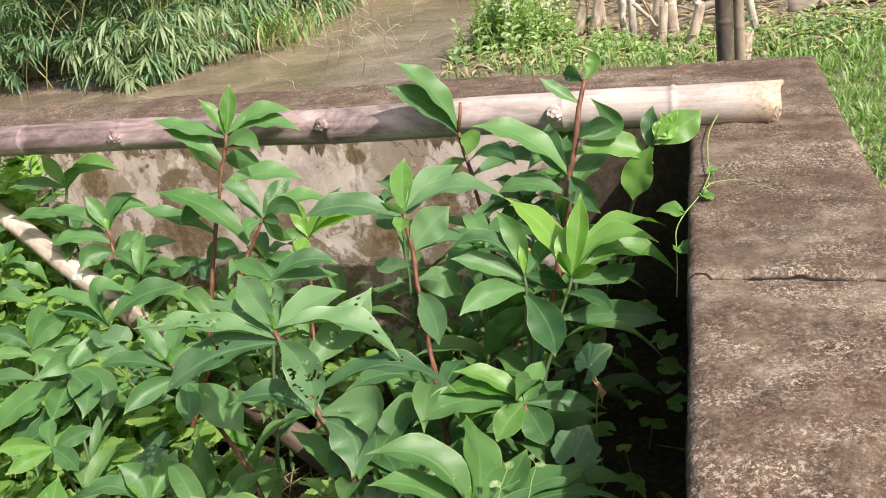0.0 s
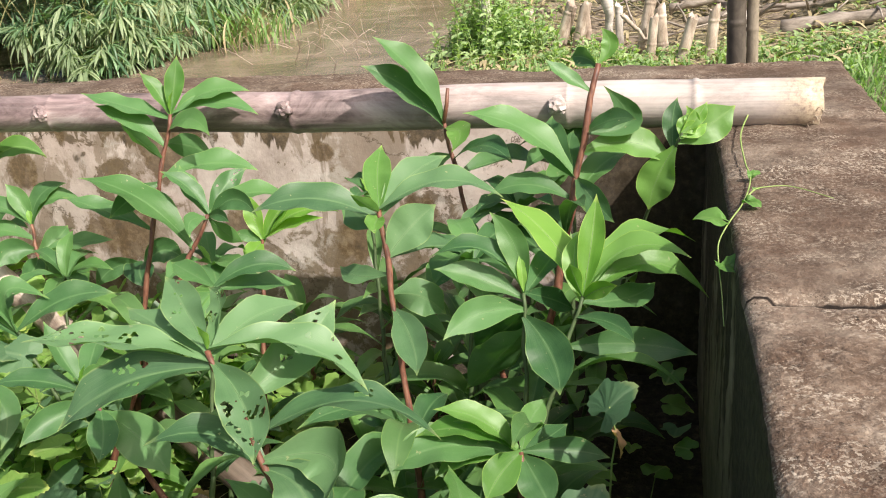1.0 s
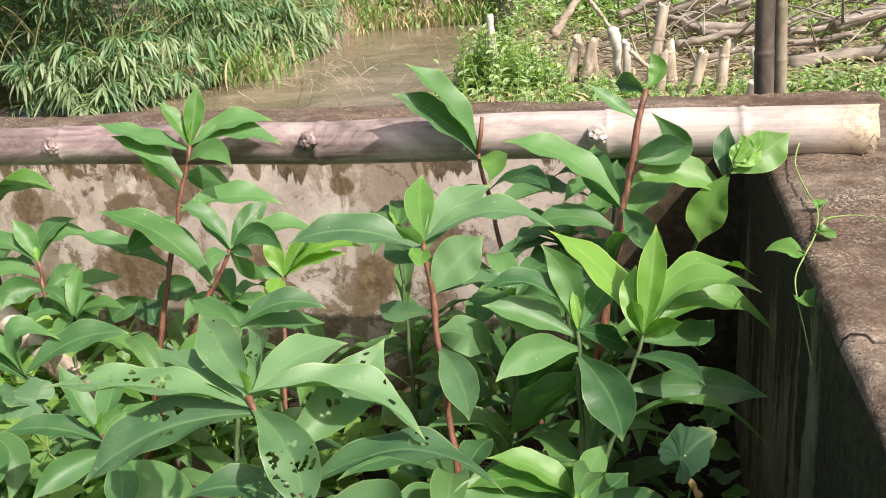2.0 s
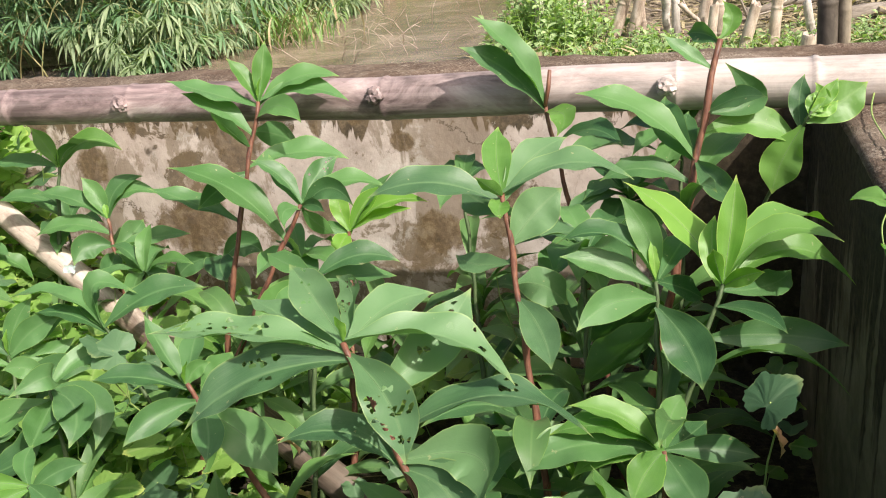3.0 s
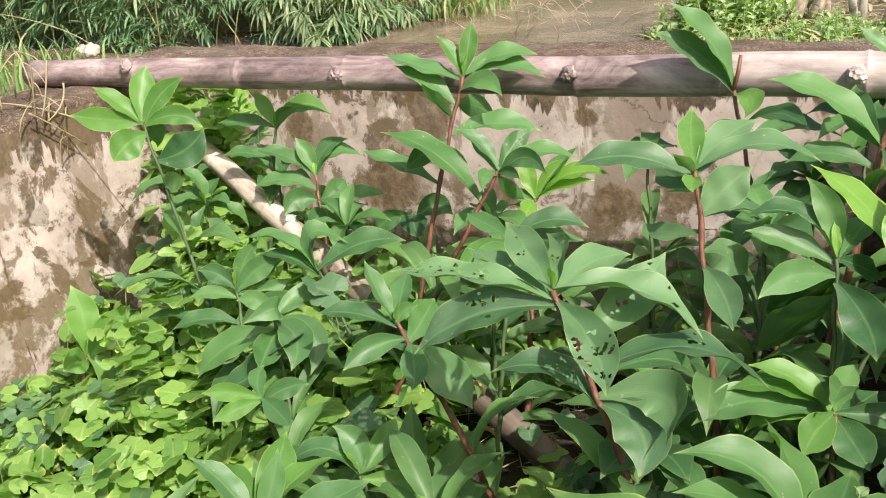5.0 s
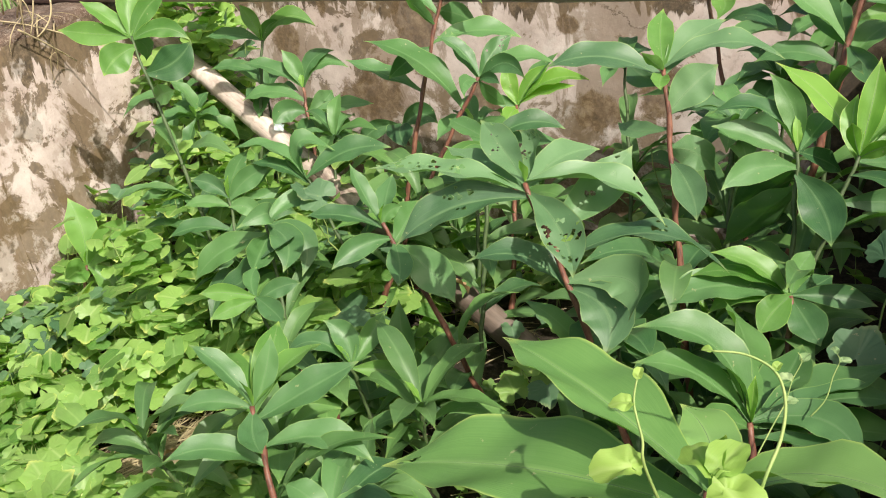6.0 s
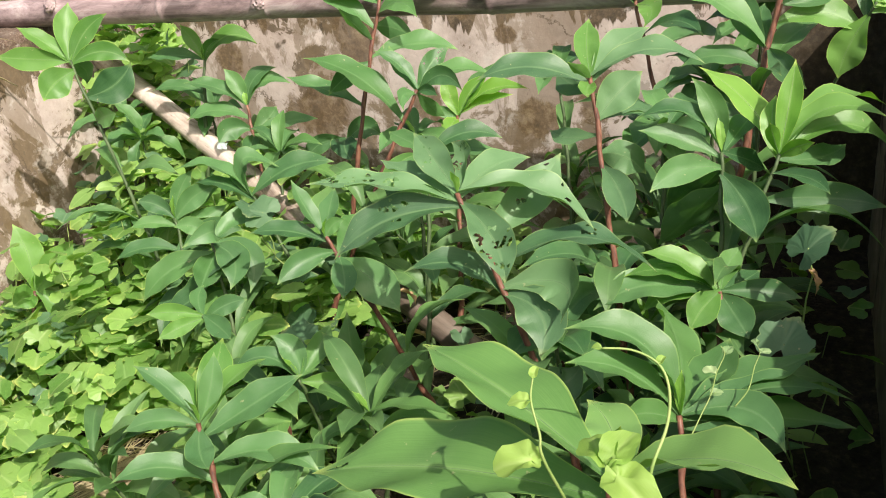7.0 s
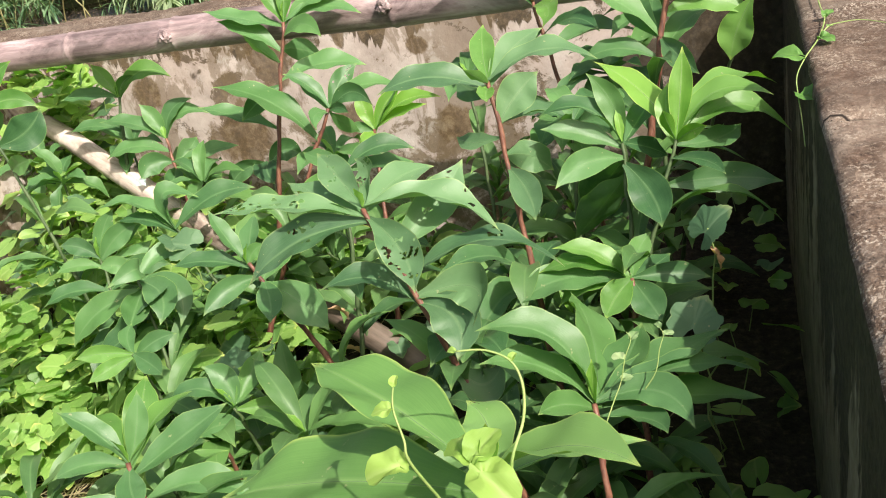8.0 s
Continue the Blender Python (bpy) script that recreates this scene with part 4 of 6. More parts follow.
ginger(105, (-0.334, 0.886, 0.060), (-0.351, 1.116, 0.629), (
        (108, -1, 0.257, 0.085, -0.03, 0.000, -0.72, -0.01), (105, 2, 0.314, 0.104, 0.01, 0.000, -0.84, 0.06), (78, 0, 0.232, 0.076, -0.00, -0.004, 0.14, 0.02),
        (51, -5, 0.294, 0.097, 0.02, 0.000, 0.26, -0.00), (29, -7, 0.266, 0.080, 0.11, -0.004, 0.20, -0.05), (19, -9, 0.252, 0.083, 0.04, -0.004, 0.16, -0.02),
        (-21, -0, 0.152, 0.059, 0.11, -0.010, -0.42, -0.26)) + (
        (-173, 29, 0.184, 0.064, 0.13, 0.000, 0.07, 0.08), (-123, 30, 0.131, 0.044, 0.06, 0.000, 0.80, 0.08), (-33, 14, 0.130, 0.047, -0.04, -0.019, 0.06, -0.21),
        (179, 39, 0.210, 0.077, 0.20, 0.000, 0.11, 0.14)), label='spiral ginger with a wide fan of long green leaves')
ginger(112, (-0.942, 0.783, 0.060), (-1.089, 0.985, 0.602), (
        (176, 42, 0.142, 0.047, 0.05, 0.000, -0.04, 0.04), (77, 58, 0.123, 0.042, -0.02, 0.000, -0.79, 0.04), (100, 30, 0.164, 0.059, 0.08, 0.000, -0.51, 0.05),
        (35, 22, 0.190, 0.063, 0.01, -0.020, -0.46, -0.00), (-158, 2, 0.126, 0.043, 0.11, 0.000, 0.52, 0.05), (148, 10, 0.169, 0.059, 0.16, 0.000, -0.61, 0.07),
        (70, 13, 0.155, 0.055, 0.17, 0.000, 0.15, 0.06)) + (
        (14, -7, 0.181, 0.063, 0.15, -0.060, -0.24, -0.08), (-145, 18, 0.159, 0.055, 0.14, -0.085, 0.29, 0.07), (42, 32, 0.165, 0.058, -0.13, -0.147, -0.40, 0.08),
        (-50, -9, 0.098, 0.049, -0.06, 0.000, 0.09, 0.09)), fresh=(2, 5, 6), label='low spiral ginger with a neat rosette beside straw litter')
ginger(119, (-0.310, 0.629, 0.060), (-0.330, 0.569, 0.993), (
        (147, 3, 0.241, 0.080, 0.04, 0.000, -0.12, 0.01), (171, -13, 0.312, 0.104, 0.03, -0.022, 0.12, 0.04), (113, 10, 0.096, 0.048, 0.05, 0.000, 0.13, 0.13),
        (-25, 26, 0.159, 0.054, 0.08, -0.009, 0.04, -0.08), (23, 1, 0.129, 0.043, 0.06, -0.009, 0.19, -0.03)), holes=(0, 1, 2), bites=5, low=0, blade_mat=LEAF_BROAD, label='spiral ginger with very large green leaves, slightly eaten')
ginger(133, (-0.901, 1.552, 0.060), (-1.150, 1.571, 0.633), (
        (160, 58, 0.142, 0.047, -0.02, 0.000, -0.08, -0.02), (103, 23, 0.150, 0.050, 0.02, 0.000, 0.09, -0.02), (-167, 10, 0.170, 0.057, 0.08, 0.000, 0.28, 0.03),
        (-124, -8, 0.147, 0.055, 0.11, -0.034, 0.99, 0.02), (33, 37, 0.061, 0.034, 0.15, 0.000, -1.17, -0.07), (-63, -18, 0.127, 0.059, 0.02, -0.044, 0.13, -0.06),
        (-19, -30, 0.179, 0.087, 0.06, -0.052, -0.60, -0.04), (89, 16, 0.135, 0.074, 0.04, -0.042, -0.64, 0.04)), low=4, low_top=0.36, label='leaning spiral ginger with narrow leaves on a red cane')
ginger(140, (-1.283, 1.781, 0.060), (-1.519, 1.864, 0.580), (
        (23, 15, 0.233, 0.080, 0.12, 0.000, -0.51, -0.05), (35, 39, 0.106, 0.065, 0.70, 0.000, -0.51, -0.35), (-170, 19, 0.163, 0.056, 0.11, 0.000, 0.14, 0.04),
        (114, 20, 0.133, 0.051, 0.13, 0.000, 0.07, -0.25), (-171, 21, 0.224, 0.075, 0.19, 0.000, -0.11, 0.08)), low=4, low_top=0.36, green=True, stem_r=0.005)
ginger(147, (-1.137, 1.548, 0.060), (-1.140, 1.560, 0.184), (
        (115, 63, 0.233, 0.077, -0.00, 0.000, 0.28, -0.01), (53, 44, 0.215, 0.086, 0.00, 0.000, -0.88, -0.00), (-165, 16, 0.146, 0.051, 0.04, 0.000, 0.89, 0.02),
        (-23, 72, 0.175, 0.058, -0.03, 0.000, 0.14, -0.00), (20, -6, 0.193, 0.067, 0.15, 0.000, -0.29, -0.08), (172, 14, 0.187, 0.066, 0.15, 0.000, 0.21, 0.09)), low=7, low_top=0.6, green=True, stem_r=0.005)
ginger(154, (-2.174, 1.544, 0.060), (-2.211, 1.715, 0.326), (
        (135, 70, 0.197, 0.090, 0.03, 0.000, -0.09, 0.07), (41, 42, 0.190, 0.090, -0.00, 0.000, -1.33, 0.00), (-89, 7, 0.089, 0.078, 0.12, 0.000, 1.09, -0.06),
        (-11, -59, 0.163, 0.078, 0.16, 0.000, -0.45, -0.12)), fresh=(0, 1, 2, 3), label='low plant with broad bright green leaves')
ginger(161, (-1.597, 1.599, 0.060), (-1.723, 1.797, 0.539), (
        (51, 56, 0.136, 0.050, 0.07, 0.000, -1.24, -0.06), (30, 31, 0.141, 0.063, 0.10, 0.000, -1.32, -0.04), (46, 4, 0.139, 0.047, -0.09, 0.000, -1.16, 0.02),
        (-173, 25, 0.112, 0.053, 0.11, 0.000, 0.89, 0.05), (-111, -44, 0.146, 0.065, -0.09, -0.056, 0.96, -0.04), (-158, 6, 0.123, 0.041, 0.10, -0.021, 0.64, 0.04),
        (27, 9, 0.170, 0.065, 0.16, -0.074, -1.14, -0.05), (-157, 0, 0.179, 0.061, 0.12, -0.078, 0.37, 0.04), (58, 20, 0.146, 0.066, 0.12, 0.000, -1.07, -0.06)), low=4, low_top=0.36, green=True, stem_r=0.005)
ginger(168, (-1.387, 1.460, 0.060), (-1.513, 1.658, 0.559), (
        (-91, 18, 0.115, 0.055, 0.27, 0.000, 1.24, -0.37), (-27, -38, 0.161, 0.066, 0.19, -0.008, -0.36, -0.26), (-47, -20, 0.159, 0.083, 0.10, 0.000, -0.03, -0.19),
        (-171, 21, 0.098, 0.048, 0.17, 0.000, 0.91, 0.07), (58, 4, 0.150, 0.053, 0.18, 0.000, -0.63, -0.04), (-147, -36, 0.219, 0.078, -0.18, -0.022, 0.56, -0.08),
        (-147, -25, 0.216, 0.074, 0.12, -0.028, 0.75, 0.04), (-79, -17, 0.122, 0.075, -0.01, -0.027, 0.56, 0.02)), low=4, low_top=0.36, green=True, stem_r=0.005)
ginger(175, (-0.982, 1.571, 0.060), (-0.983, 1.804, 0.734), (
        (19, 5, 0.164, 0.058, 0.16, 0.000, -0.59, -0.06), (39, -11, 0.167, 0.056, 0.06, 0.000, -0.40, 0.04), (-106, -5, 0.138, 0.068, -0.01, 0.000, 0.92, 0.02),
        (150, 7, 0.152, 0.050, 0.02, 0.000, 0.41, -0.02), (-121, -11, 0.150, 0.068, 0.03, 0.000, 1.00, 0.05)), low=7, low_top=0.6, green=True, stem_r=0.005)
ginger(182, (-0.518, 1.439, 0.060), (-0.543, 1.623, 0.539), (
        (-133, 26, 0.242, 0.071, 0.19, 0.000, 0.10), (68, 19, 0.115, 0.061, 0.19, 0.000, -0.09), (-113, -4, 0.217, 0.087, 0.19, -0.004, 0.10),
        (-98, -11, 0.100, 0.082, 0.19, 0.000, 0.07), (146, -7, 0.153, 0.092, 0.19, 0.000, 0.09), (-44, 9, 0.162, 0.071, 0.19, 0.000, -0.07)), low=7, low_top=0.6, green=True, stem_r=0.005)
ginger(189, (-0.581, 1.315, 0.060), (-0.589, 1.336, 0.588), (
        (-88, 13, 0.107, 0.071, 0.19, 0.000, 0.05), (-50, 1, 0.170, 0.061, 0.19, 0.000, -0.05), (84, 7, 0.071, 0.071, 0.19, 0.000, -0.07),
        (-111, 14, 0.136, 0.082, 0.19, 0.000, 0.10), (-52, 18, 0.131, 0.071, 0.19, 0.000, -0.04)), low=4, green=True, stem_r=0.005)
ginger(217, (-0.329, 2.053, 0.060), (-0.322, 2.303, 0.852), (
        (114, 42, 0.150, 0.066, 0.19, -0.000, 0.03), (69, 33, 0.156, 0.061, 0.19, -0.000, -0.07), (-126, 5, 0.161, 0.061, 0.19, -0.000, 0.10),
        (-52, 1, 0.120, 0.051, 0.19, -0.000, -0.07), (-105, -21, 0.135, 0.061, 0.19, -0.000, 0.06), (146, -1, 0.178, 0.056, 0.19, -0.000, 0.10)), low=7, low_top=0.6, green=True, stem_r=0.005)
ginger(224, (-1.580, 2.019, 0.060), (-1.656, 2.237, 0.543), (
        (160, 23, 0.140, 0.051, 0.19, 0.000, 0.10), (91, 6, 0.141, 0.051, 0.19, 0.000, -0.06), (0, 14, 0.154, 0.051, 0.19, 0.000, -0.10),
        (-75, -15, 0.130, 0.056, 0.19, 0.000, 0.02), (-114, 9, 0.151, 0.051, 0.19, 0.000, 0.10), (99, 48, 0.147, 0.046, 0.19, 0.000, -0.02),
        (-30, -15, 0.120, 0.051, 0.19, 0.000, -0.09)), low=4, green=True, stem_r=0.005)
ginger(231, (-1.412, 2.107, 0.060), (-1.474, 2.325, 0.555), (
        (-60, -20, 0.105, 0.088, 0.11, -0.013, -0.00, 0.11), (-154, -21, 0.143, 0.063, 0.18, 0.000, 1.26, 0.07), (18, 3, 0.107, 0.079, 0.30, 0.000, -1.21, -0.11)), low=4, green=True, stem_r=0.005)
ginger(238, (-1.889, 2.197, 0.060), (-1.980, 2.401, 0.606), (
        (-151, 33, 0.175, 0.051, 0.19, 0.000, 0.10), (-90, 13, 0.123, 0.046, 0.19, 0.000, 0.06), (-11, 13, 0.143, 0.051, 0.19, 0.000, -0.10),
        (95, 18, 0.120, 0.046, 0.19, 0.000, -0.04), (-76, -19, 0.116, 0.051, 0.19, 0.000, 0.02), (150, 51, 0.148, 0.046, 0.19, 0.000, 0.07)), low=5, green=True, stem_r=0.005)
ginger(245, (-1.089, 1.888, 0.060), (-1.142, 2.089, 0.656), (
        (-106, 4, 0.150, 0.061, 0.19, 0.000, 0.10), (135, 0, 0.119, 0.056, 0.19, 0.000, 0.06), (76, -1, 0.127, 0.051, 0.19, 0.000, -0.10),
        (-58, -17, 0.120, 0.061, 0.19, 0.000, -0.03), (-31, 1, 0.150, 0.056, 0.19, 0.000, -0.09), (120, 29, 0.120, 0.046, 0.19, 0.000, 0.02)), low=5, green=True, stem_r=0.005)
ginger(252, (-2.179, 2.130, 0.060), (-2.271, 2.329, 0.608), (
        (-132, -8, 0.196, 0.061, 0.19, -0.000, 0.10), (-79, 16, 0.132, 0.051, 0.19, -0.000, 0.03), (81, 9, 0.142, 0.051, 0.19, -0.000, -0.08),
        (-40, -37, 0.120, 0.056, 0.19, -0.000, -0.06), (-90, -62, 0.172, 0.061, 0.19, -0.000, 0.02), (132, 41, 0.155, 0.051, 0.19, -0.000, 0.05)), low=5, green=True, stem_r=0.005)
ginger(196, (-0.730, 2.007, 0.060), (-0.796, 2.248, 0.771), (
        (132, 3, 0.120, 0.051, 0.19, 0.000, 0.07), (94, 18, 0.124, 0.051, 0.19, 0.000, -0.03), (-92, 19, 0.105, 0.051, 0.19, 0.000, 0.05),
        (64, -1, 0.120, 0.051, 0.19, 0.000, -0.10), (-100, -4, 0.128, 0.051, 0.19, 0.000, 0.07), (-53, 10, 0.101, 0.051, 0.19, 0.000, -0.05)), low=7, low_top=0.6, green=True, stem_r=0.005)
ginger(203, (-0.463, 1.753, 0.060), (-0.504, 2.000, 0.695), (
        (135, -1, 0.160, 0.061, 0.19, -0.000, 0.08), (59, 8, 0.171, 0.056, 0.19, -0.000, -0.10), (108, 27, 0.149, 0.061, 0.19, -0.000, 0.01),
        (-50, 14, 0.177, 0.071, 0.19, -0.000, -0.06), (-109, 7, 0.172, 0.082, 0.19, -0.000, 0.09), (-70, 1, 0.159, 0.071, 0.19, -0.000, -0.01)), low=7, low_top=0.6, green=True, stem_r=0.005)
ginger(210, (-0.480, 1.670, 0.060), (-0.487, 1.920, 0.754), (
        (-172, 14, 0.110, 0.061, 0.19, 0.000, 0.10), (-101, 8, 0.181, 0.071, 0.19, 0.000, 0.06), (69, 1, 0.169, 0.061, 0.19, 0.000, -0.09),
        (-89, -4, 0.140, 0.061, 0.19, 0.000, 0.03), (117, 18, 0.143, 0.061, 0.19, 0.000, 0.04)), low=7, low_top=0.6, green=True, stem_r=0.005)
ginger(126, (-0.912, 0.974, 0.060), (-0.932, 0.914, 0.474), (
        (105, 2, 0.160, 0.056, 0.19, 0.000, -0.02), (73, -6, 0.179, 0.056, 0.19, 0.000, -0.10), (169, 27, 0.099, 0.051, 0.19, 0.000, 0.10),
        (19, 13, 0.085, 0.061, 0.19, 0.000, -0.10), (130, -2, 0.119, 0.051, 0.19, 0.000, 0.05), (2, 23, 0.149, 0.061, 0.19, 0.000, -0.10)), low=4)
ginger(259, (-2.111, 2.276, 0.060), (-2.131, 2.216, 0.587), (
        (-131, -13, 0.143, 0.071, 0.19, 0.000, 0.10), (166, 22, 0.104, 0.061, 0.19, 0.000, 0.10), (-1, 10, 0.101, 0.061, 0.19, 0.000, -0.10),
        (-111, 9, 0.120, 0.061, 0.19, 0.000, 0.10), (-88, -61, 0.105, 0.061, 0.19, 0.000, 0.02), (92, 35, 0.112, 0.051, 0.19, 0.000, -0.04),
        (-170, 63, 0.135, 0.051, 0.19, 0.000, 0.08), (22, -34, 0.145, 0.061, 0.19, 0.000, -0.10)), low=5, green=True, stem_r=0.005)
ginger(266, (-0.401, 2.202, 0.060), (-0.421, 2.142, 0.778), (
        (-132, -8, 0.180, 0.056, 0.19, 0.000, 0.10), (138, 13, 0.152, 0.056, 0.19, 0.000, 0.07), (-44, 23, 0.127, 0.061, 0.19, 0.000, -0.05),
        (83, 27, 0.120, 0.061, 0.19, 0.000, -0.07), (-106, -19, 0.125, 0.071, 0.19, 0.000, 0.09), (-61, -17, 0.131, 0.071, 0.19, 0.000, -0.02),
        (-135, 10, 0.120, 0.061, 0.19, 0.000, 0.10), (44, 19, 0.154, 0.061, 0.19, 0.000, -0.10), (-40, -4, 0.156, 0.071, 0.19, 0.000, -0.07)), low=7, low_top=0.6, green=True, stem_r=0.005)
ginger(273, (-1.971, 1.970, 0.060), (-2.001, 1.930, 0.466), (
        (-163, 18, 0.115, 0.038, 0.06, 0.000, 0.32, 0.02), (-156, -1, 0.130, 0.044, 0.10, 0.000, 0.51, 0.03), (-125, -16, 0.110, 0.038, 0.03, 0.000, 1.13, 0.00),
        (27, 11, 0.082, 0.029, 0.11, 0.000, -1.21, -0.04), (-23, -19, 0.122, 0.041, 0.03, 0.000, -0.52, -0.06), (145, 20, 0.117, 0.039, 0.03, 0.000, -0.35, -0.06),
        (-97, -26, 0.101, 0.041, -0.08, 0.000, 0.87, -0.05)), low=4, low_top=0.3, green=True, stem_r=0.0045)
ginger(280, (-1.366, 1.460, 0.060), (-1.396, 1.420, 0.506), (
        (-159, 8, 0.124, 0.043, 0.05, 0.000, 0.97, 0.02), (-115, 2, 0.113, 0.039, 0.02, 0.000, 0.99, 0.03), (29, 17, 0.105, 0.046, 0.09, 0.000, -1.08, -0.03),
        (-29, -7, 0.118, 0.050, -0.01, 0.000, -0.47, -0.04), (119, 18, 0.099, 0.041, 0.04, 0.000, -0.22, -0.12)), fresh=(0, 1), low=4, low_top=0.3, green=True, stem_r=0.0045)
ginger(287, (-1.110, 1.390, 0.060), (-1.140, 1.350, 0.421), (
        (-161, 8, 0.145, 0.056, 0.27, 0.000, 0.23, 0.14), (18, -11, 0.124, 0.045, 0.03, 0.000, -0.93, -0.02), (-117, 24, 0.114, 0.050, 0.11, -0.058, 1.11, 0.12),
        (76, 29, 0.135, 0.050, 0.05, 0.000, -0.72, 0.06), (160, 53, 0.113, 0.057, 0.13, 0.000, 0.49, 0.15)), fresh=(1,), low=4, low_top=0.3, green=True, stem_r=0.0045)


def undergrowth():
    """Short gingers that close the gaps between the tall ones."""
    rnd = random.Random(8)
    placed = []
    for _ in range(900):
        x, y = rnd.uniform(-1.95, -0.32), rnd.uniform(0.95, 2.52)
        if x < -1.45 and y < 1.75 or x > -0.55 and y > 2.2 or (-2.0 < x < -1.35 and 1.78 < y < 2.4) or (-1.30 < x < -0.72 and 1.5 < y < 2.2):
            continue
        if any((x - a) ** 2 + (y - b) ** 2 < 0.045 for a, b in placed):
            continue
        placed.append((x, y))
        h = rnd.uniform(0.26, 0.40) + 0.06 * step(1.2, 2.3, y)
        rows = [(k * 137 + rnd.uniform(-25, 25), rnd.uniform(-12, 48), rnd.uniform(0.13, 0.22), rnd.uniform(0.040, 0.060), rnd.uniform(0.12, 0.30), -0.02 * (k // 2), rnd.uniform(-0.3, 0.3)) for k in range(11)]
        ginger(500 + len(placed), (x, y, 0.06), (x + rnd.uniform(-0.1, 0.1), y + rnd.uniform(-0.1, 0.06), h), rows, low=4, blade_mat=LEAF_LOW, stem_r=0.0048, green=len(placed) % 3 > 0,
               label="short leafy green spiral ginger in the undergrowth")


undergrowth()

# ---- creepers on the soil ----


LOBES = ((0.0, 1.26), (0.28, 1.02), (0.66, 0.76), (1.16, 1.08), (1.55, 0.80), (1.95, 0.98), (2.35, 0.84), (2.80, 0.66))


def leaf_outline(round_leaf, fine):
    """Angles from the tip's axis and radii of the rim, from one side of the stalk round to the other."""
    if round_leaf:
        half = [(2.95 * k / 9, 0.80 + 0.28 * (1 - k / 9) ** 3) for k in range(10)]
    else:
        half = []
        for (a0, r0), (a1, r1) in zip(LOBES, LOBES[1:]):
            for k in range(fine):
                u = k / fine
                r = r0 + (r1 - r0) * u + (0.035 if k % 2 else 0.0)
                half.append((a0 + (a1 - a0) * u, 0.93 + (r - 0.93) * 0.62))
        half.append(LOBES[-1])
    return [(-a, r) for a, r in half[:0:-1]] + half


OUTLINES = {(r, k): leaf_outline(r, k) for r in (False, True) for k in (1, 2, 4)}


def lobed(at, size, az, tilt, rnd, fine=1, round_leaf=False):
    """A small creeper leaf, angular and shallow-lobed or plain oval, cupped and wavy."""
    at = Vector(at)
    rot = Euler((tilt * math.cos(az), tilt * math.sin(az), rnd.uniform(0, 6.28))).to_matrix()
    verts, uvs, faces = [at + rot @ Vector((0, -0.10 * size, 0))], [(0.0, 0.5)], []
    fold, sag, ph = rnd.uniform(0.0, 0.15 if fine > 2 else 0.4), rnd.uniform(0.15, 0.6), rnd.uniform(0, 6)
    rim = OUTLINES[(round_leaf, fine)]
    n = len(rim)
    for ring in (0.55, 1.0):
        for a, k in rim:
            r = size * 0.5 * (k + rnd.uniform(-0.04, 0.04) * ring) * ring
            x, y = math.sin(a) * r * (0.72 if round_leaf else 1.0), math.cos(a) * r
            h = -sag * y * y / size * (1.0 if y > 0 else 0.4) + fold * abs(x) + (0.02 if fine > 2 else 0.05) * size * ring * math.sin(3 * a + ph) + rnd.uniform(-0.01, 0.01) * size
            verts.append(at + rot @ Vector((x, y, h)))
            uvs.append((0.5 + 0.5 * math.cos(a) * ring, 0.5 + 0.5 * math.sin(a) * ring))
    for i in range(n - 1):
        faces += [(0, i + 1, i + 2), (i + 1, n + i + 1, n + i + 2, i + 2)]
    return verts, faces, uvs


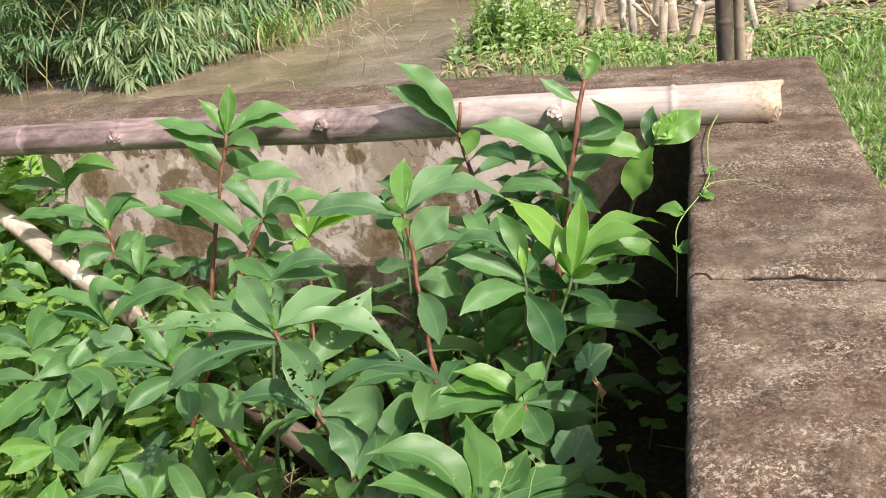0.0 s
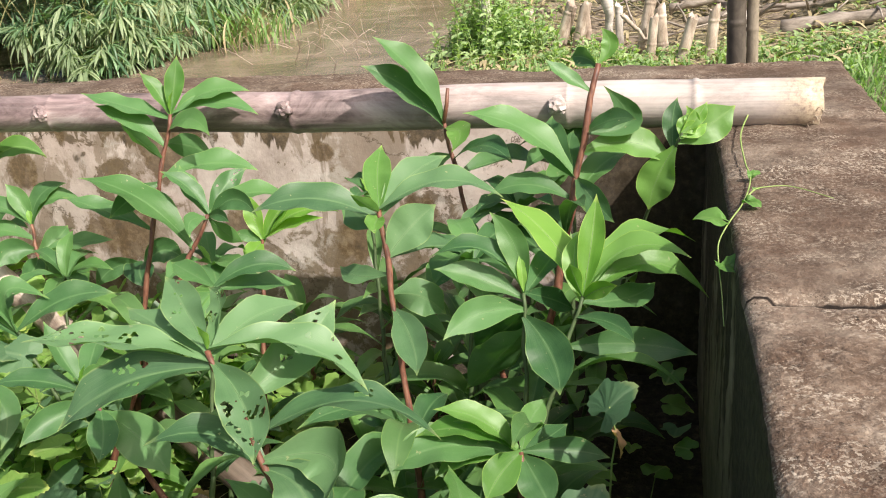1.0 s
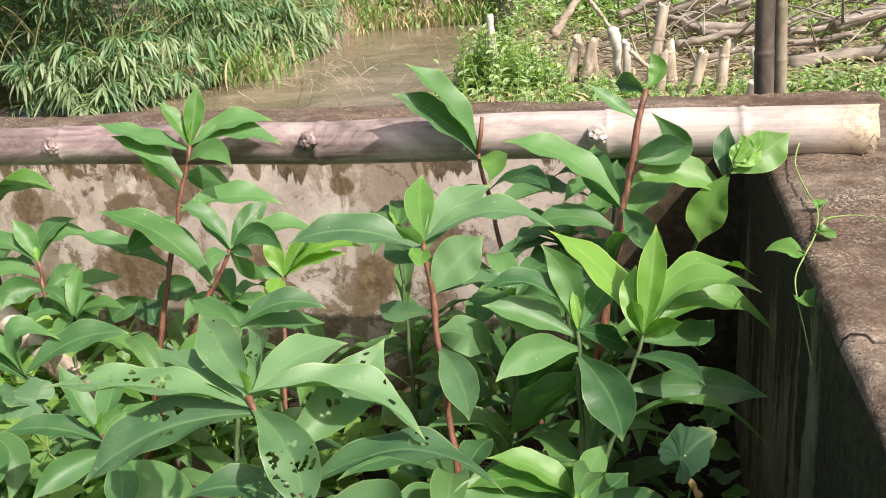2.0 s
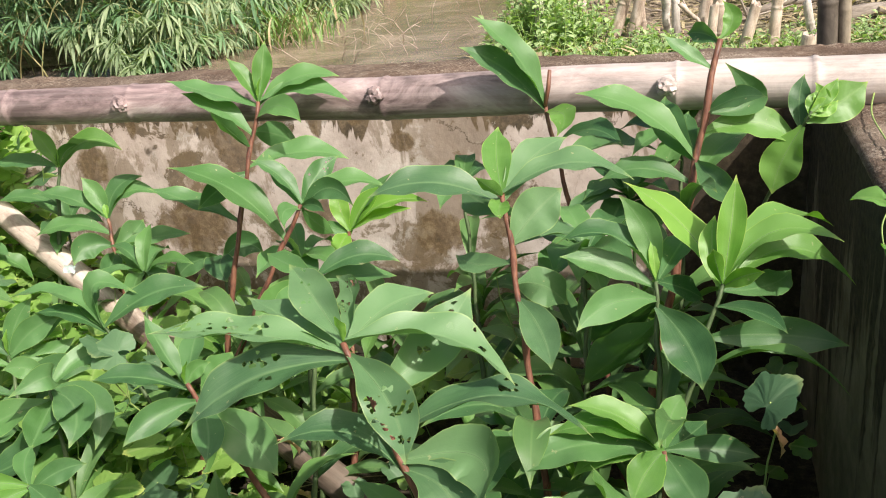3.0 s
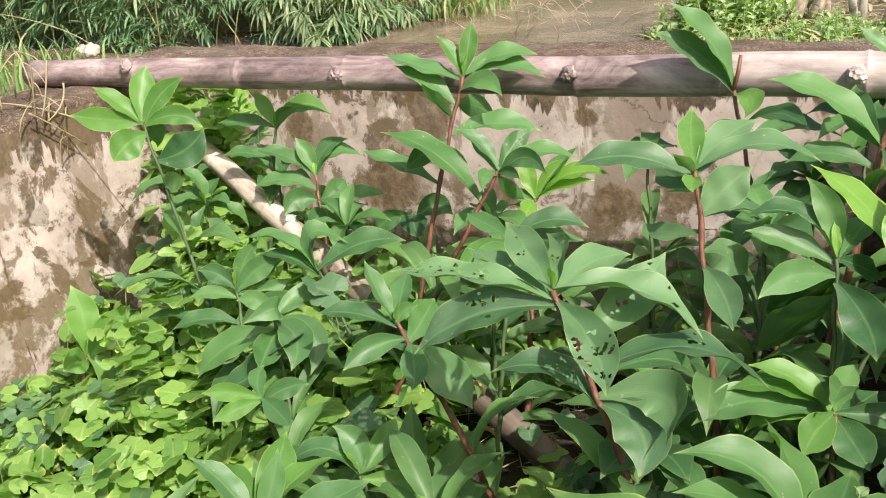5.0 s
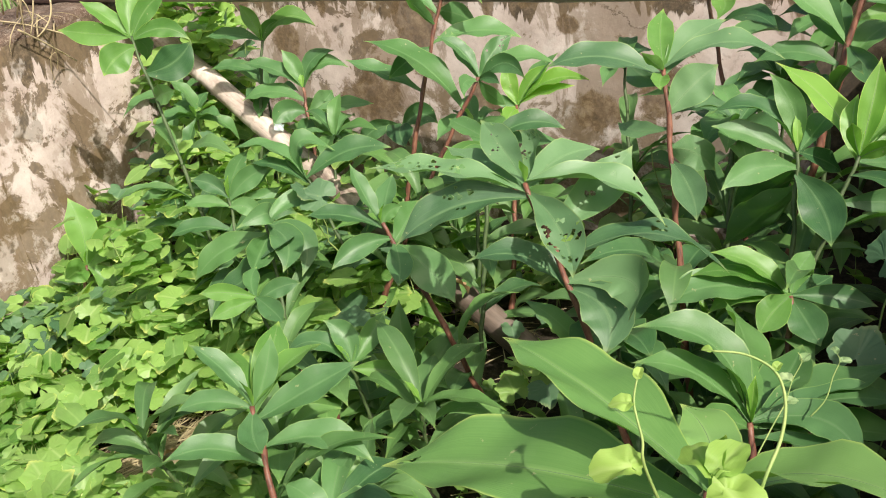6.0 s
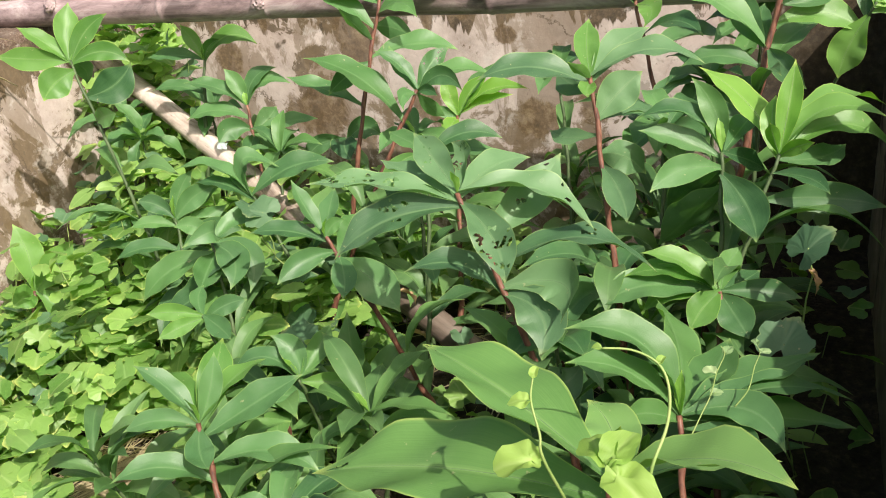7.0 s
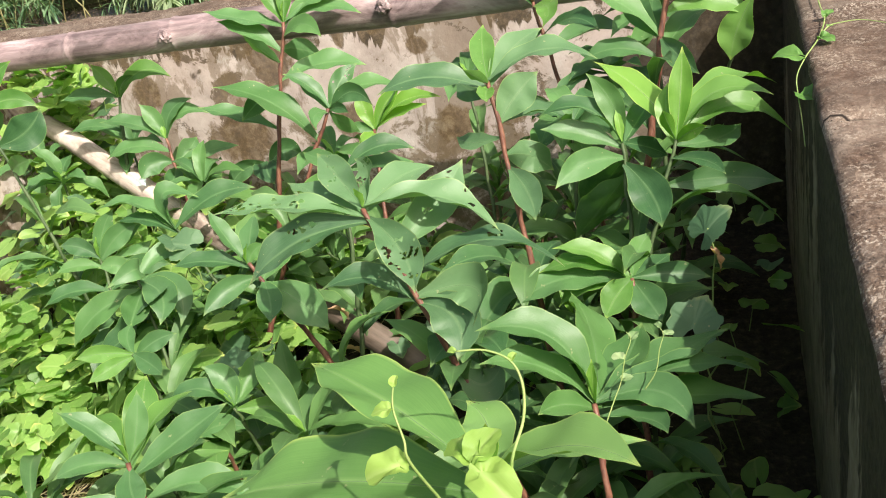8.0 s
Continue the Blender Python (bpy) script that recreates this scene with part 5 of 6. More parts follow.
def creeper_mat():
    rnd = random.Random(11)
    heap, dusty, plain, stalks = Heap(), Heap(), Heap(), Heap()

    def over_pole(x, y, z):
        k = (2.54 - 0.42 * (x + 2.49) - y) / 0.677
        return -0.05 < k < 0.6 and x - 0.77 * k < -1.55 and abs(z - 0.48 * k - 0.745 + 0.406 * (x - 0.77 * k + 2.49)) < 0.075

    def put(x, y, z, s):
        if over_pole(x, y, z):
            return
        pick = rnd.random() + 0.5 * fbm(x, y, 7, 2.4)
        kind = dusty if pick < 0.08 else plain if pick > 0.82 else heap
        v, f, u = lobed((x, y, z), s * (1.15 if kind is plain else 1.2), rnd.uniform(0, 6.28), rnd.uniform(0.05, 0.8), rnd, 4 if s > 0.06 and y < 2.0 else 2, kind is plain)
        kind.add(v, f, u)
        if rnd.random() < 0.35:
            b = Vector((x + rnd.uniform(-0.03, 0.03), y + rnd.uniform(-0.03, 0.03), max(SOIL, z - rnd.uniform(0.05, 0.12))))
            stalks.add(*tube([b, Vector((x, y, z))], [0.0014, 0.0011], 4, False))

    for _ in range(5600):
        x, y = rnd.uniform(-2.46, -0.1), rnd.uniform(-0.25, 2.62)
        thick = step(-0.5, -1.3, x)
        if rnd.random() > 0.07 + 0.93 * thick:
            continue
        bare = fbm(x, y, 4, 3.2)
        if bare < -0.30 or (x - STRAW_AT[0]) ** 2 + (y - STRAW_AT[1]) ** 2 < 0.024:
            continue
        hill = 0.04 + 0.20 * max(0.0, fbm(x, y, 0, 2.1) + 0.4) + 0.12 * step(-2.0, -2.4, x)
        put(x, y, SOIL + hill * rnd.uniform(0.25, 1.0) ** 0.5, 0.035 + 0.055 * rnd.random() ** 1.3)
    for _ in range(1500):
        x, y = rnd.uniform(-2.4, -1.15), rnd.uniform(0.4, 1.75)
        if (x - STRAW_AT[0]) ** 2 + (y - STRAW_AT[1]) ** 2 > 0.024:
            put(x, y, SOIL + rnd.uniform(0.04, 0.16), 0.04 + 0.045 * rnd.random())
    for _ in range(420):
        x, y = rnd.uniform(-2.38, -1.30), rnd.uniform(1.5, 2.5)
        if x < -2.05 and y < 2.05:
            continue
        put(x, y, SOIL + 0.10 + 0.40 * rnd.random() * step(-1.1, -2.2, x) + 0.10 * rnd.random(), rnd.uniform(0.045, 0.09))
    for _ in range(300):
        x, y = rnd.uniform(-2.32, -1.86), rnd.uniform(1.95, 2.5)
        z = 0.30 + 0.38 * rnd.random()
        beside = 2.54 - 0.42 * (x + 2.49)
        if z < 0.745 - 0.406 * (x + 2.49) - 0.13 - 0.7 * max(0.0, beside - y):
            put(x, y, z, rnd.uniform(0.045, 0.08))
    for _ in range(380):
        x, y = rnd.uniform(-2.15, -1.30), rnd.uniform(1.45, 2.25)
        put(x, y, SOIL + 0.20 + 0.26 * rnd.random() * step(1.3, 2.0, y), rnd.uniform(0.045, 0.08))
    for _ in range(110):
        put(rnd.gauss(-2.25, 0.06), 2.58 - abs(rnd.gauss(0, 0.05)), rnd.uniform(0.30, 0.86), rnd.uniform(0.05, 0.095))
    for _ in range(230):
        z = SOIL + 0.15 + 0.68 * rnd.random() ** 1.4
        x = -2.47 + abs(rnd.gauss(0, 0.16))
        y = 2.60 - abs(rnd.gauss(0, 0.11))
        put(x, y, z, rnd.uniform(0.04, 0.085))
    for _ in range(45):
        put(rnd.uniform(-0.34, -0.05), rnd.uniform(0.4, 2.5), SOIL + 0.03 + 0.22 * rnd.random() ** 1.6, rnd.uniform(0.045, 0.09))
    root = empty("creeper", (0, 0, 0), "yellow-green lobed creeper leaves covering the soil", "creeper", kind="stuff")
    part("foliage", heap.mesh("creeper_foliage", LEAF_GOURD), root)
    part("dusty_foliage", dusty.mesh("dusty_foliage", LEAF_BLUE), root, "dusty blue-green leaves")
    part("oval_foliage", plain.mesh("oval_foliage", LEAF_OVAL), root, "plain oval green leaves")
    part("stalk", stalks.mesh("creeper_stalks", VINE), root)


STRAW_AT = (-1.61, 1.26)
creeper_mat()


def straw_litter():
    rnd = random.Random(5)
    heap = Heap()
    for _ in range(2000):
        x, y = rnd.uniform(-2.4, -0.3), rnd.uniform(0.5, 2.4)
        a = rnd.uniform(0, 6.28)
        if rnd.random() < 0.5:
            x, y, a = rnd.gauss(STRAW_AT[0] - 0.03, 0.085), rnd.gauss(STRAW_AT[1], 0.085), rnd.gauss(0.5, 0.6)
        z = SOIL + rnd.uniform(0.012, 0.045)
        ln = rnd.uniform(0.04, 0.15)
        d = Vector((math.cos(a), math.sin(a), rnd.uniform(-0.08, 0.12))) * ln
        p = Vector((x, y, z))
        heap.add(*blade(p, p + d, rnd.uniform(0.002, 0.006), 0.03, 0, 0.3, 3, 3))
    ob = new("straw_litter", heap.mesh("straw_litter", DRY))
    tagged(ob, "dry straw and leaf litter on the soil", "litter", kind="stuff")


straw_litter()

# ---- vegetation and wood beyond the wall ----


def fan(heap, p, size, rnd, n, down):
    """Leaves spread like fingers from a twig end, hanging or reaching out."""
    az = rnd.gauss(-1.5, 0.9)
    mid = Vector((math.cos(az) * 0.8, math.sin(az), down)).normalized()
    across = mid.cross(Vector((rnd.uniform(-0.7, 0.7), rnd.uniform(-0.7, 0.7), 1.0))).normalized()
    lift = mid.cross(across)
    for k in range(n):
        a = (k / (n - 1) - 0.5) * rnd.uniform(1.5, 2.5)
        ln = size * (1.0 - 0.32 * abs(a)) * rnd.uniform(0.75, 1.15)
        d = (mid * math.cos(a) + across * math.sin(a) + lift * rnd.uniform(-0.25, 0.25)).normalized()
        q = p + d * ln
        q.z -= 0.18 * ln
        heap.add(*blade(p + d * 0.01, q, ln * rnd.uniform(0.085, 0.13), rnd.uniform(0.03, 0.12), rnd.uniform(-0.5, 0.5), 0.3, 4, 3, (0.55, 0.95)))


def bamboo_thicket():
    rnd = random.Random(21)
    heap, pale, twigs = Heap(), Heap(), Heap()
    root = empty("bamboo_thicket", (-5.2, 7.2, 0.35), "dense bamboo thicket overhanging the water, drooping narrow leaves", "bamboo")

    def add_culm(x, y, lean, h, r, name="culm", mat=None, label=""):
        p0 = Vector((x, y, 0.25)) - root.location
        pts = [p0 + Vector((lean[0] * (k / 8) ** 1.6, lean[1] * (k / 8) ** 1.6, h * k / 8 - 0.25 * h * (k / 8) ** 3)) for k in range(9)]
        v, f = tube(pts, [r * (1 - 0.09 * k) for k in range(9)], 7)
        part(name, mesh_from(name, v, f, mat or CULM), root, label)

    for _ in range(22):
        add_culm(rnd.uniform(-7.8, -4.3), rnd.uniform(7.2, 8.8), (rnd.uniform(-0.9, 1.2), rnd.uniform(-1.6, -0.3)), rnd.uniform(1.6, 3.4), rnd.uniform(0.008, 0.016))
    for _ in range(40):
        x = rnd.uniform(-7.8, -3.9)
        add_culm(x, thicket_front(x) + rnd.uniform(0.1, 0.9), (rnd.uniform(-1.1, 1.1), rnd.uniform(-0.7, 0.1)), rnd.uniform(0.5, 1.9), rnd.uniform(0.003, 0.007))
    for k in range(13500):
        x = rnd.uniform(-9.8, -3.45)
        depth = abs(rnd.gauss(0, 0.6)) if k % 3 else rnd.uniform(0.5, 1.7)
        y = thicket_front(x) + depth - 0.15
        top = 2.9 if x < -4.6 else 2.9 - 2.3 * step(-4.6, -3.6, x)
        z = WATER_Z + 0.02 + rnd.random() ** 1.25 * top + depth * 0.25
        if fbm(x, y, z, 1.7) < -0.17 + 0.14 * step(0.75, 0.45, z):
            continue
        p = Vector((x, y, z)) - root.location
        dusty = rnd.random() < 0.10 + 0.5 * step(-4.3, -3.7, x) * step(1.2, 0.6, z)
        size = rnd.uniform(0.13, 0.26)
        tail = p + Vector((rnd.uniform(-0.25, 0.25), rnd.uniform(0.0, 0.3), rnd.uniform(-0.1, 0.3)))
        twigs.add(*tube([tail, (tail + p) / 2 + Vector((0, 0, 0.03)), p], [0.003, 0.0024, 0.0014], 4, False))
        fan(pale if dusty else heap, p, size, rnd, rnd.randint(4, 8), rnd.gauss(-0.35, 0.55))
    for _ in range(1000):
        p = Vector((rnd.uniform(-10, -3.4), rnd.uniform(7.6, 10.5), rnd.uniform(2.2, 6.0))) - root.location
        fan(heap, p, rnd.uniform(0.3, 0.45), rnd, 7, rnd.gauss(-0.4, 0.4))
    for _ in range(420):
        x = rnd.uniform(-4.7, -3.35)
        y = thicket_front(x) + rnd.uniform(-0.25, 1.1)
        p = Vector((x, y, max(WATER_Z, ground_z(x, y)) + rnd.uniform(0.10, 0.45))) - root.location
        fan(pale if rnd.random() < 0.82 else heap, p, rnd.uniform(0.16, 0.26), rnd, 8, rnd.gauss(-0.8, 0.4))
    for _ in range(26):
        x = rnd.uniform(-7.6, -4.4)
        add_culm(x, thicket_front(x) + rnd.uniform(-0.2, 0.5), (rnd.uniform(-1.3, 1.3), rnd.uniform(-0.6, 0.2)), rnd.uniform(0.6, 2.0), 0.0055, "cane", CANE, "straw-yellow thin cane")
    part("dusty_foliage", pale.mesh("dusty_foliage", LEAF_DUSTY), root, "dusty grey-green leaves near the water")
    part("foliage", heap.mesh("bamboo_foliage", LEAF_BAMBOO), root)
    part("twig", twigs.mesh("bamboo_twigs", CULM), root)


CANE = plain_stem("straw_cane", (0.24, 0.23, 0.085), (0.44, 0.41, 0.20))
CULM = plain_stem("live_bamboo_culm", (0.12, 0.15, 0.045), (0.30, 0.30, 0.11))
bamboo_thicket()


def bush(name, centre, spread, n, size, mat, label, seed, width=0.42, height=0.5):
    """Weedy shoots, each with its leaves in pairs up the stalk, uneven in height."""
    rnd = random.Random(seed)
    c = Vector(centre)
    root = empty(name, c, label, "bush")
    heap, twigs = Heap(), Heap()
    made = 0
    while made < n:
        x, y = rnd.gauss(0, spread[0] * 0.55), rnd.gauss(0, spread[1] * 0.55)
        g = ground_z(c.x + x, c.y + y) - c.z
        k = math.exp(-0.7 * ((x / spread[0]) ** 2 + (y / spread[1]) ** 2))
        h = height * (0.25 + 0.75 * k) * rnd.uniform(0.45, 1.25) * (0.8 + 0.6 * fbm(c.x + x, c.y + y, seed, 2.5))
        h = max(h, size)
        a = Vector((x, y, g - 0.02))
        b = a + Vector((rnd.uniform(-0.25, 0.25) * h, rnd.uniform(-0.25, 0.25) * h, h))
        twigs.add(*tube([a, (a + b) * 0.5 + Vector((0.02 * rnd.uniform(-1, 1), 0, 0)), b], [0.004, 0.003, 0.0015], 4, False))
        m = max(4, int(h / size * 3.2))
        for q in range(m):
            u = (q + 1) / m
            p = a + (b - a) * u
            az = q * 2.4 + rnd.uniform(-0.6, 0.6)
            d = Vector((math.cos(az), math.sin(az), rnd.uniform(-0.3, 0.75))).normalized() * size * rnd.uniform(0.6, 1.3) * (1.15 - 0.5 * u)
            heap.add(*blade(p, p + d, d.length * width * rnd.uniform(0.8, 1.2), 0.12, rnd.uniform(-0.5, 0.5), 0.3, 4, 3, (0.7, 0.8)))
            made += 1
    part("foliage", heap.mesh(name + "_foliage", mat), root)
    tagged(part("stem", twigs.mesh(name + "_stems", VINE), root), kind="stuff")
    return root


bush("weed_bush", (-1.18, 6.20, 0.38), (0.40, 0.42), 2300, 0.072, LEAF_WEED, "bright green weeds growing beside bamboo stakes", 31, 0.42, 0.40)
bush("weed_bush", (-0.45, 5.55, 0.40), (0.60, 0.3), 900, 0.055, LEAF_WEED, "bright green low weeds at the foot of bamboo stakes", 32, 0.5, 0.13)
bush("weed_bush", (0.55, 5.6, 0.42), (0.9, 0.5), 1300, 0.055, LEAF_WEED, "low green weeds among fallen branches", 33, 0.5, 0.12)
bush("weed_bush", (-1.72, 6.15, 0.34), (0.13, 0.22), 420, 0.06, LEAF_WEED, "pale green weeds along the water edge", 39, 0.45, 0.10)
bush("weed_bush", (1.3, 7.6, 0.55), (1.3, 1.0), 1200, 0.07, LEAF_WEED, "green weeds growing through the pile of branches", 37, 0.5, 0.20)
bush("weed_bush", (-0.7, 8.4, 0.6), (0.8, 0.9), 1800, 0.08, LEAF_WEED, "green weeds on the bank behind the stakes", 38, 0.45, 0.28)
bush("weed_bush", (-3.3, 11.75, 0.45), (1.5, 0.35), 1800, 0.13, LEAF_WEED, "green shrubs along the far water edge", 40, 0.3, 0.45)
bush("weed_bush", (-0.9, 11.3, 0.8), (1.0, 0.5), 1500, 0.13, LEAF_WEED, "green shrubs along the far water edge", 41, 0.3, 0.5)
bush("weed_bush", (-2.2, 12.4, 0.7), (1.3, 0.5), 1700, 0.10, LEAF_REED, "withered brown reeds on the far bank", 43, 0.16, 0.5)
bush("weed_bush", (-2.0, 13.2, 0.7), (2.6, 0.7), 2600, 0.16, LEAF_WEED, "green shrubs on the far bank above the water", 34, 0.4, 0.9)
bush("weed_bush", (1.6, 12.2, 1.0), (2.2, 1.2), 2200, 0.14, LEAF_WEED, "green shrubs behind the pile of branches", 35, 0.4, 0.8)
bush("weed_bush", (-5.0, 12.6, 0.6), (1.6, 0.7), 1800, 0.18, LEAF_BAMBOO, "dark bamboo shoots on the far bank", 36, 0.16, 1.0)
bush("reed_clump", (-3.72, 8.2, 0.34), (0.28, 1.1), 2000, 0.16, LEAF_REED, "withered grey-green reeds standing in the shallow water", 44, 0.07, 0.30)


def far_bamboo():
    rnd = random.Random(44)
    root = empty("bamboo_hedge", (-2.5, 14.5, 0.9), "dense bamboo foliage along the far bank", "bamboo")
    heap = Heap()
    for k in range(4800):
        x = rnd.uniform(-11.0, 6.0)
        y = 11.35 + 0.45 * fbm(x, 1, 0, 0.8) + abs(rnd.gauss(0, 1.1))
        z = ground_z(x, y) + rnd.random() * (0.9 if k % 3 else 6.5)
        if fbm(x, y, z, 0.9) < -0.1:
            continue
        fan(heap, Vector((x, y, z)) - root.location, rnd.uniform(0.16, 0.30), rnd, 6, rnd.gauss(-0.4, 0.5))
    part("foliage", heap.mesh("hedge_foliage", LEAF_BAMBOO), root)


far_bamboo()


def shore_reeds():
    """Withered stalks, drooping blades and green tufts along the far water edge."""
    rnd = random.Random(58)
    dead, green = Heap(), Heap()
    line = ((-3.35, 7.2), (-3.75, 8.6), (-4.0, 9.9), (-3.4, 10.8), (-2.2, 11.0), (-1.0, 10.9), (0.3, 10.6))
    for k in range(6400):
        u = rnd.random() * (len(line) - 1)
        i = int(u)
        w = u - i
        x = line[i][0] + (line[i + 1][0] - line[i][0]) * w + rnd.gauss(0, 0.16) - (0.25 * abs(rnd.gauss(0, 1)) if u < 3 else 0)
        y = line[i][1] + (line[i + 1][1] - line[i][1]) * w + rnd.gauss(0, 0.14) + (0.45 * abs(rnd.gauss(0, 1)) if u > 2.5 else 0)
        patch = fbm(x, y, 3, 1.3)
        p = Vector((x, y, max(WATER_Z - 0.02, ground_z(x, y) - 0.02)))
        a, ln = rnd.uniform(0, 6.28), rnd.uniform(0.12, 0.36) * (1.0 + 0.7 * patch)
        tip = p + Vector((math.cos(a) * ln * 0.5, math.sin(a) * ln * 0.5, ln * rnd.uniform(0.5, 1.0)))
        live = rnd.random() < 0.42 + 0.9 * patch
        (green if live else dead).add(*blade(p, tip, rnd.uniform(0.010, 0.022) * (1.5 if live else 1.0), 0.22, rnd.uniform(-0.4, 0.4), 0.3, 4, 3, (0.5, 0.8)))
    root = empty("shore_reeds", (0, 0, 0), "withered brown and green reeds along the water edge", "reeds", kind="stuff")
    part("dead_stalk", dead.mesh("dead_reeds", DRY), root, "withered brown reed stalks")
    part("green_tuft", green.mesh("green_reeds", GRASS), root, "green grassy tufts")


shore_reeds()


def stake(x, y, h, r, lean, seed, mat=STAKE, name="bamboo_stake", label="sun-bleached bamboo stake driven into the bank", group="stakes of the bank fence"):
    a = Vector((x, y, ground_z(x, y) - 0.12))
    b = a + Vector((lean[0] + 0.013 * (seed * 37 % 11 - 5) * (h < 1), lean[1], h + 0.12))
    ln = (b - a).length
    root = empty(name, (0, 0, 0), label, "stake", group)
    root.matrix_basis = along(a, b)
    gap = 0.16 + 0.05 * (seed % 3)
    nodes = [n for n in np.arange(0.14 + 0.02 * (seed % 4), ln - 0.03, gap)]
    part("culm", culm_mesh("culm", a, b, r * 1.08, r * 0.93, nodes, mat, 14, 0.03, seed, (0.0, 0.7, -0.5, 0.3, -0.9)[seed % 5]), root)
    return root


for i, (x, y, h, r, lx, ly) in enumerate((
        (-0.83, 6.2, 0.28, 0.040, 0.15, 0.0), (-0.69, 6.2, 0.27, 0.037, 0.045, 0.0), (-0.585, 6.3, 0.17, 0.030, 0.02, 0.0),
        (-0.39, 6.1, 0.27, 0.025, -0.01, 0.0), (-0.275, 6.03, 0.49, 0.035, 0.04, 0.0), (-0.13, 5.9, 0.26, 0.038, 0.01, 0.0),
        (-0.215, 5.7, 0.23, 0.027, 0.02, 0.0), (-0.065, 5.55, 0.25, 0.031, 0.023, 0.0), (0.115, 5.65, 0.26, 0.031, 0.055, 0.0),
        (0.223, 5.2, 0.15, 0.039, 0.007, 0.0), (0.36, 5.8, 0.19, 0.024, 0.005, 0.0), (-0.95, 6.35, 0.22, 0.024, -0.01, 0.0))):
    stake(x, y, h, r, (lx, ly), i + 1, STAKE_GREY if i in (3, 10) else STAKE)
stake(0.108, 3.36, 1.55, 0.029, (-0.03, 0.0), 41, POST, "fence_post", "tall dark weathered bamboo post on the bank", "posts on the bank")
stake(0.150, 3.36, 1.55, 0.018, (-0.03, 0.0), 42, POST_PALE, "fence_post", "slimmer grey bamboo post tied to a darker one", "posts on the bank")


def crooked_stake():
    """A barkless whitish branch set upright, thick-headed and bent."""
    pts = [Vector(p) for p in ((0.01, 0, -0.1), (0.008, 0, 0.04), (-0.012, 0, 0.15), (-0.004, 0, 0.23), (-0.022, 0, 0.30), (-0.03, 0.005, 0.355), (-0.028, 0.005, 0.372))]
    v, f = tube(pts, [0.022, 0.023, 0.025, 0.029, 0.040, 0.034, 0.018], 14)
    v = [p + Vector((fbm(p.x * 9, p.y * 9, p.z * 9, 1.0), fbm(p.y * 9, p.z * 9, p.x * 9, 1.0), 0)) * 0.012 for p in v]
    ob = new("wooden_stake", mesh_from("wooden_stake", v, f, STAKE_GREY))
    ob.location = (-0.444, 5.98, ground_z(-0.444, 5.98))
    tagged(ob, "whitish crooked branch standing upright among bamboo stakes", "stake", "stakes of the bank fence")


crooked_stake()


def log(a, b, r, seed, mat=LOG, label="fallen grey branch lying on the bank"):
    """A crooked, tapering bough with bark ridges and a snapped end."""
    rnd = random.Random(seed)
    a, b = Vector(a), Vector(b)
    n = 22
    bow = Vector((rnd.uniform(-1, 1), rnd.uniform(-1, 1), rnd.uniform(-0.3, 0.8))) * (b - a).length * 0.05
    pts = [bez(a, (a + b) / 2 + bow, b, k / n) - a + Vector((0, 0, 0.02 * fbm(seed, k * 0.2, 0, 1.5))) for k in range(n + 1)]
    v, f = tube(pts, [r * (1 - 0.55 * k / n) * (1 + 0.16 * fbm(k * 0.5, seed, 0, 1)) for k in range(n + 1)], 10)
    v = [p + Vector((0, 0, 1)) * 0.08 * r * fbm(p.x, p.y + seed, p.z, 30) for p in v]
    ob = new("log", mesh_from("log", v, f, mat))
    ob.location = a
    return tagged(ob, label, "log", "fallen wood on the bank")


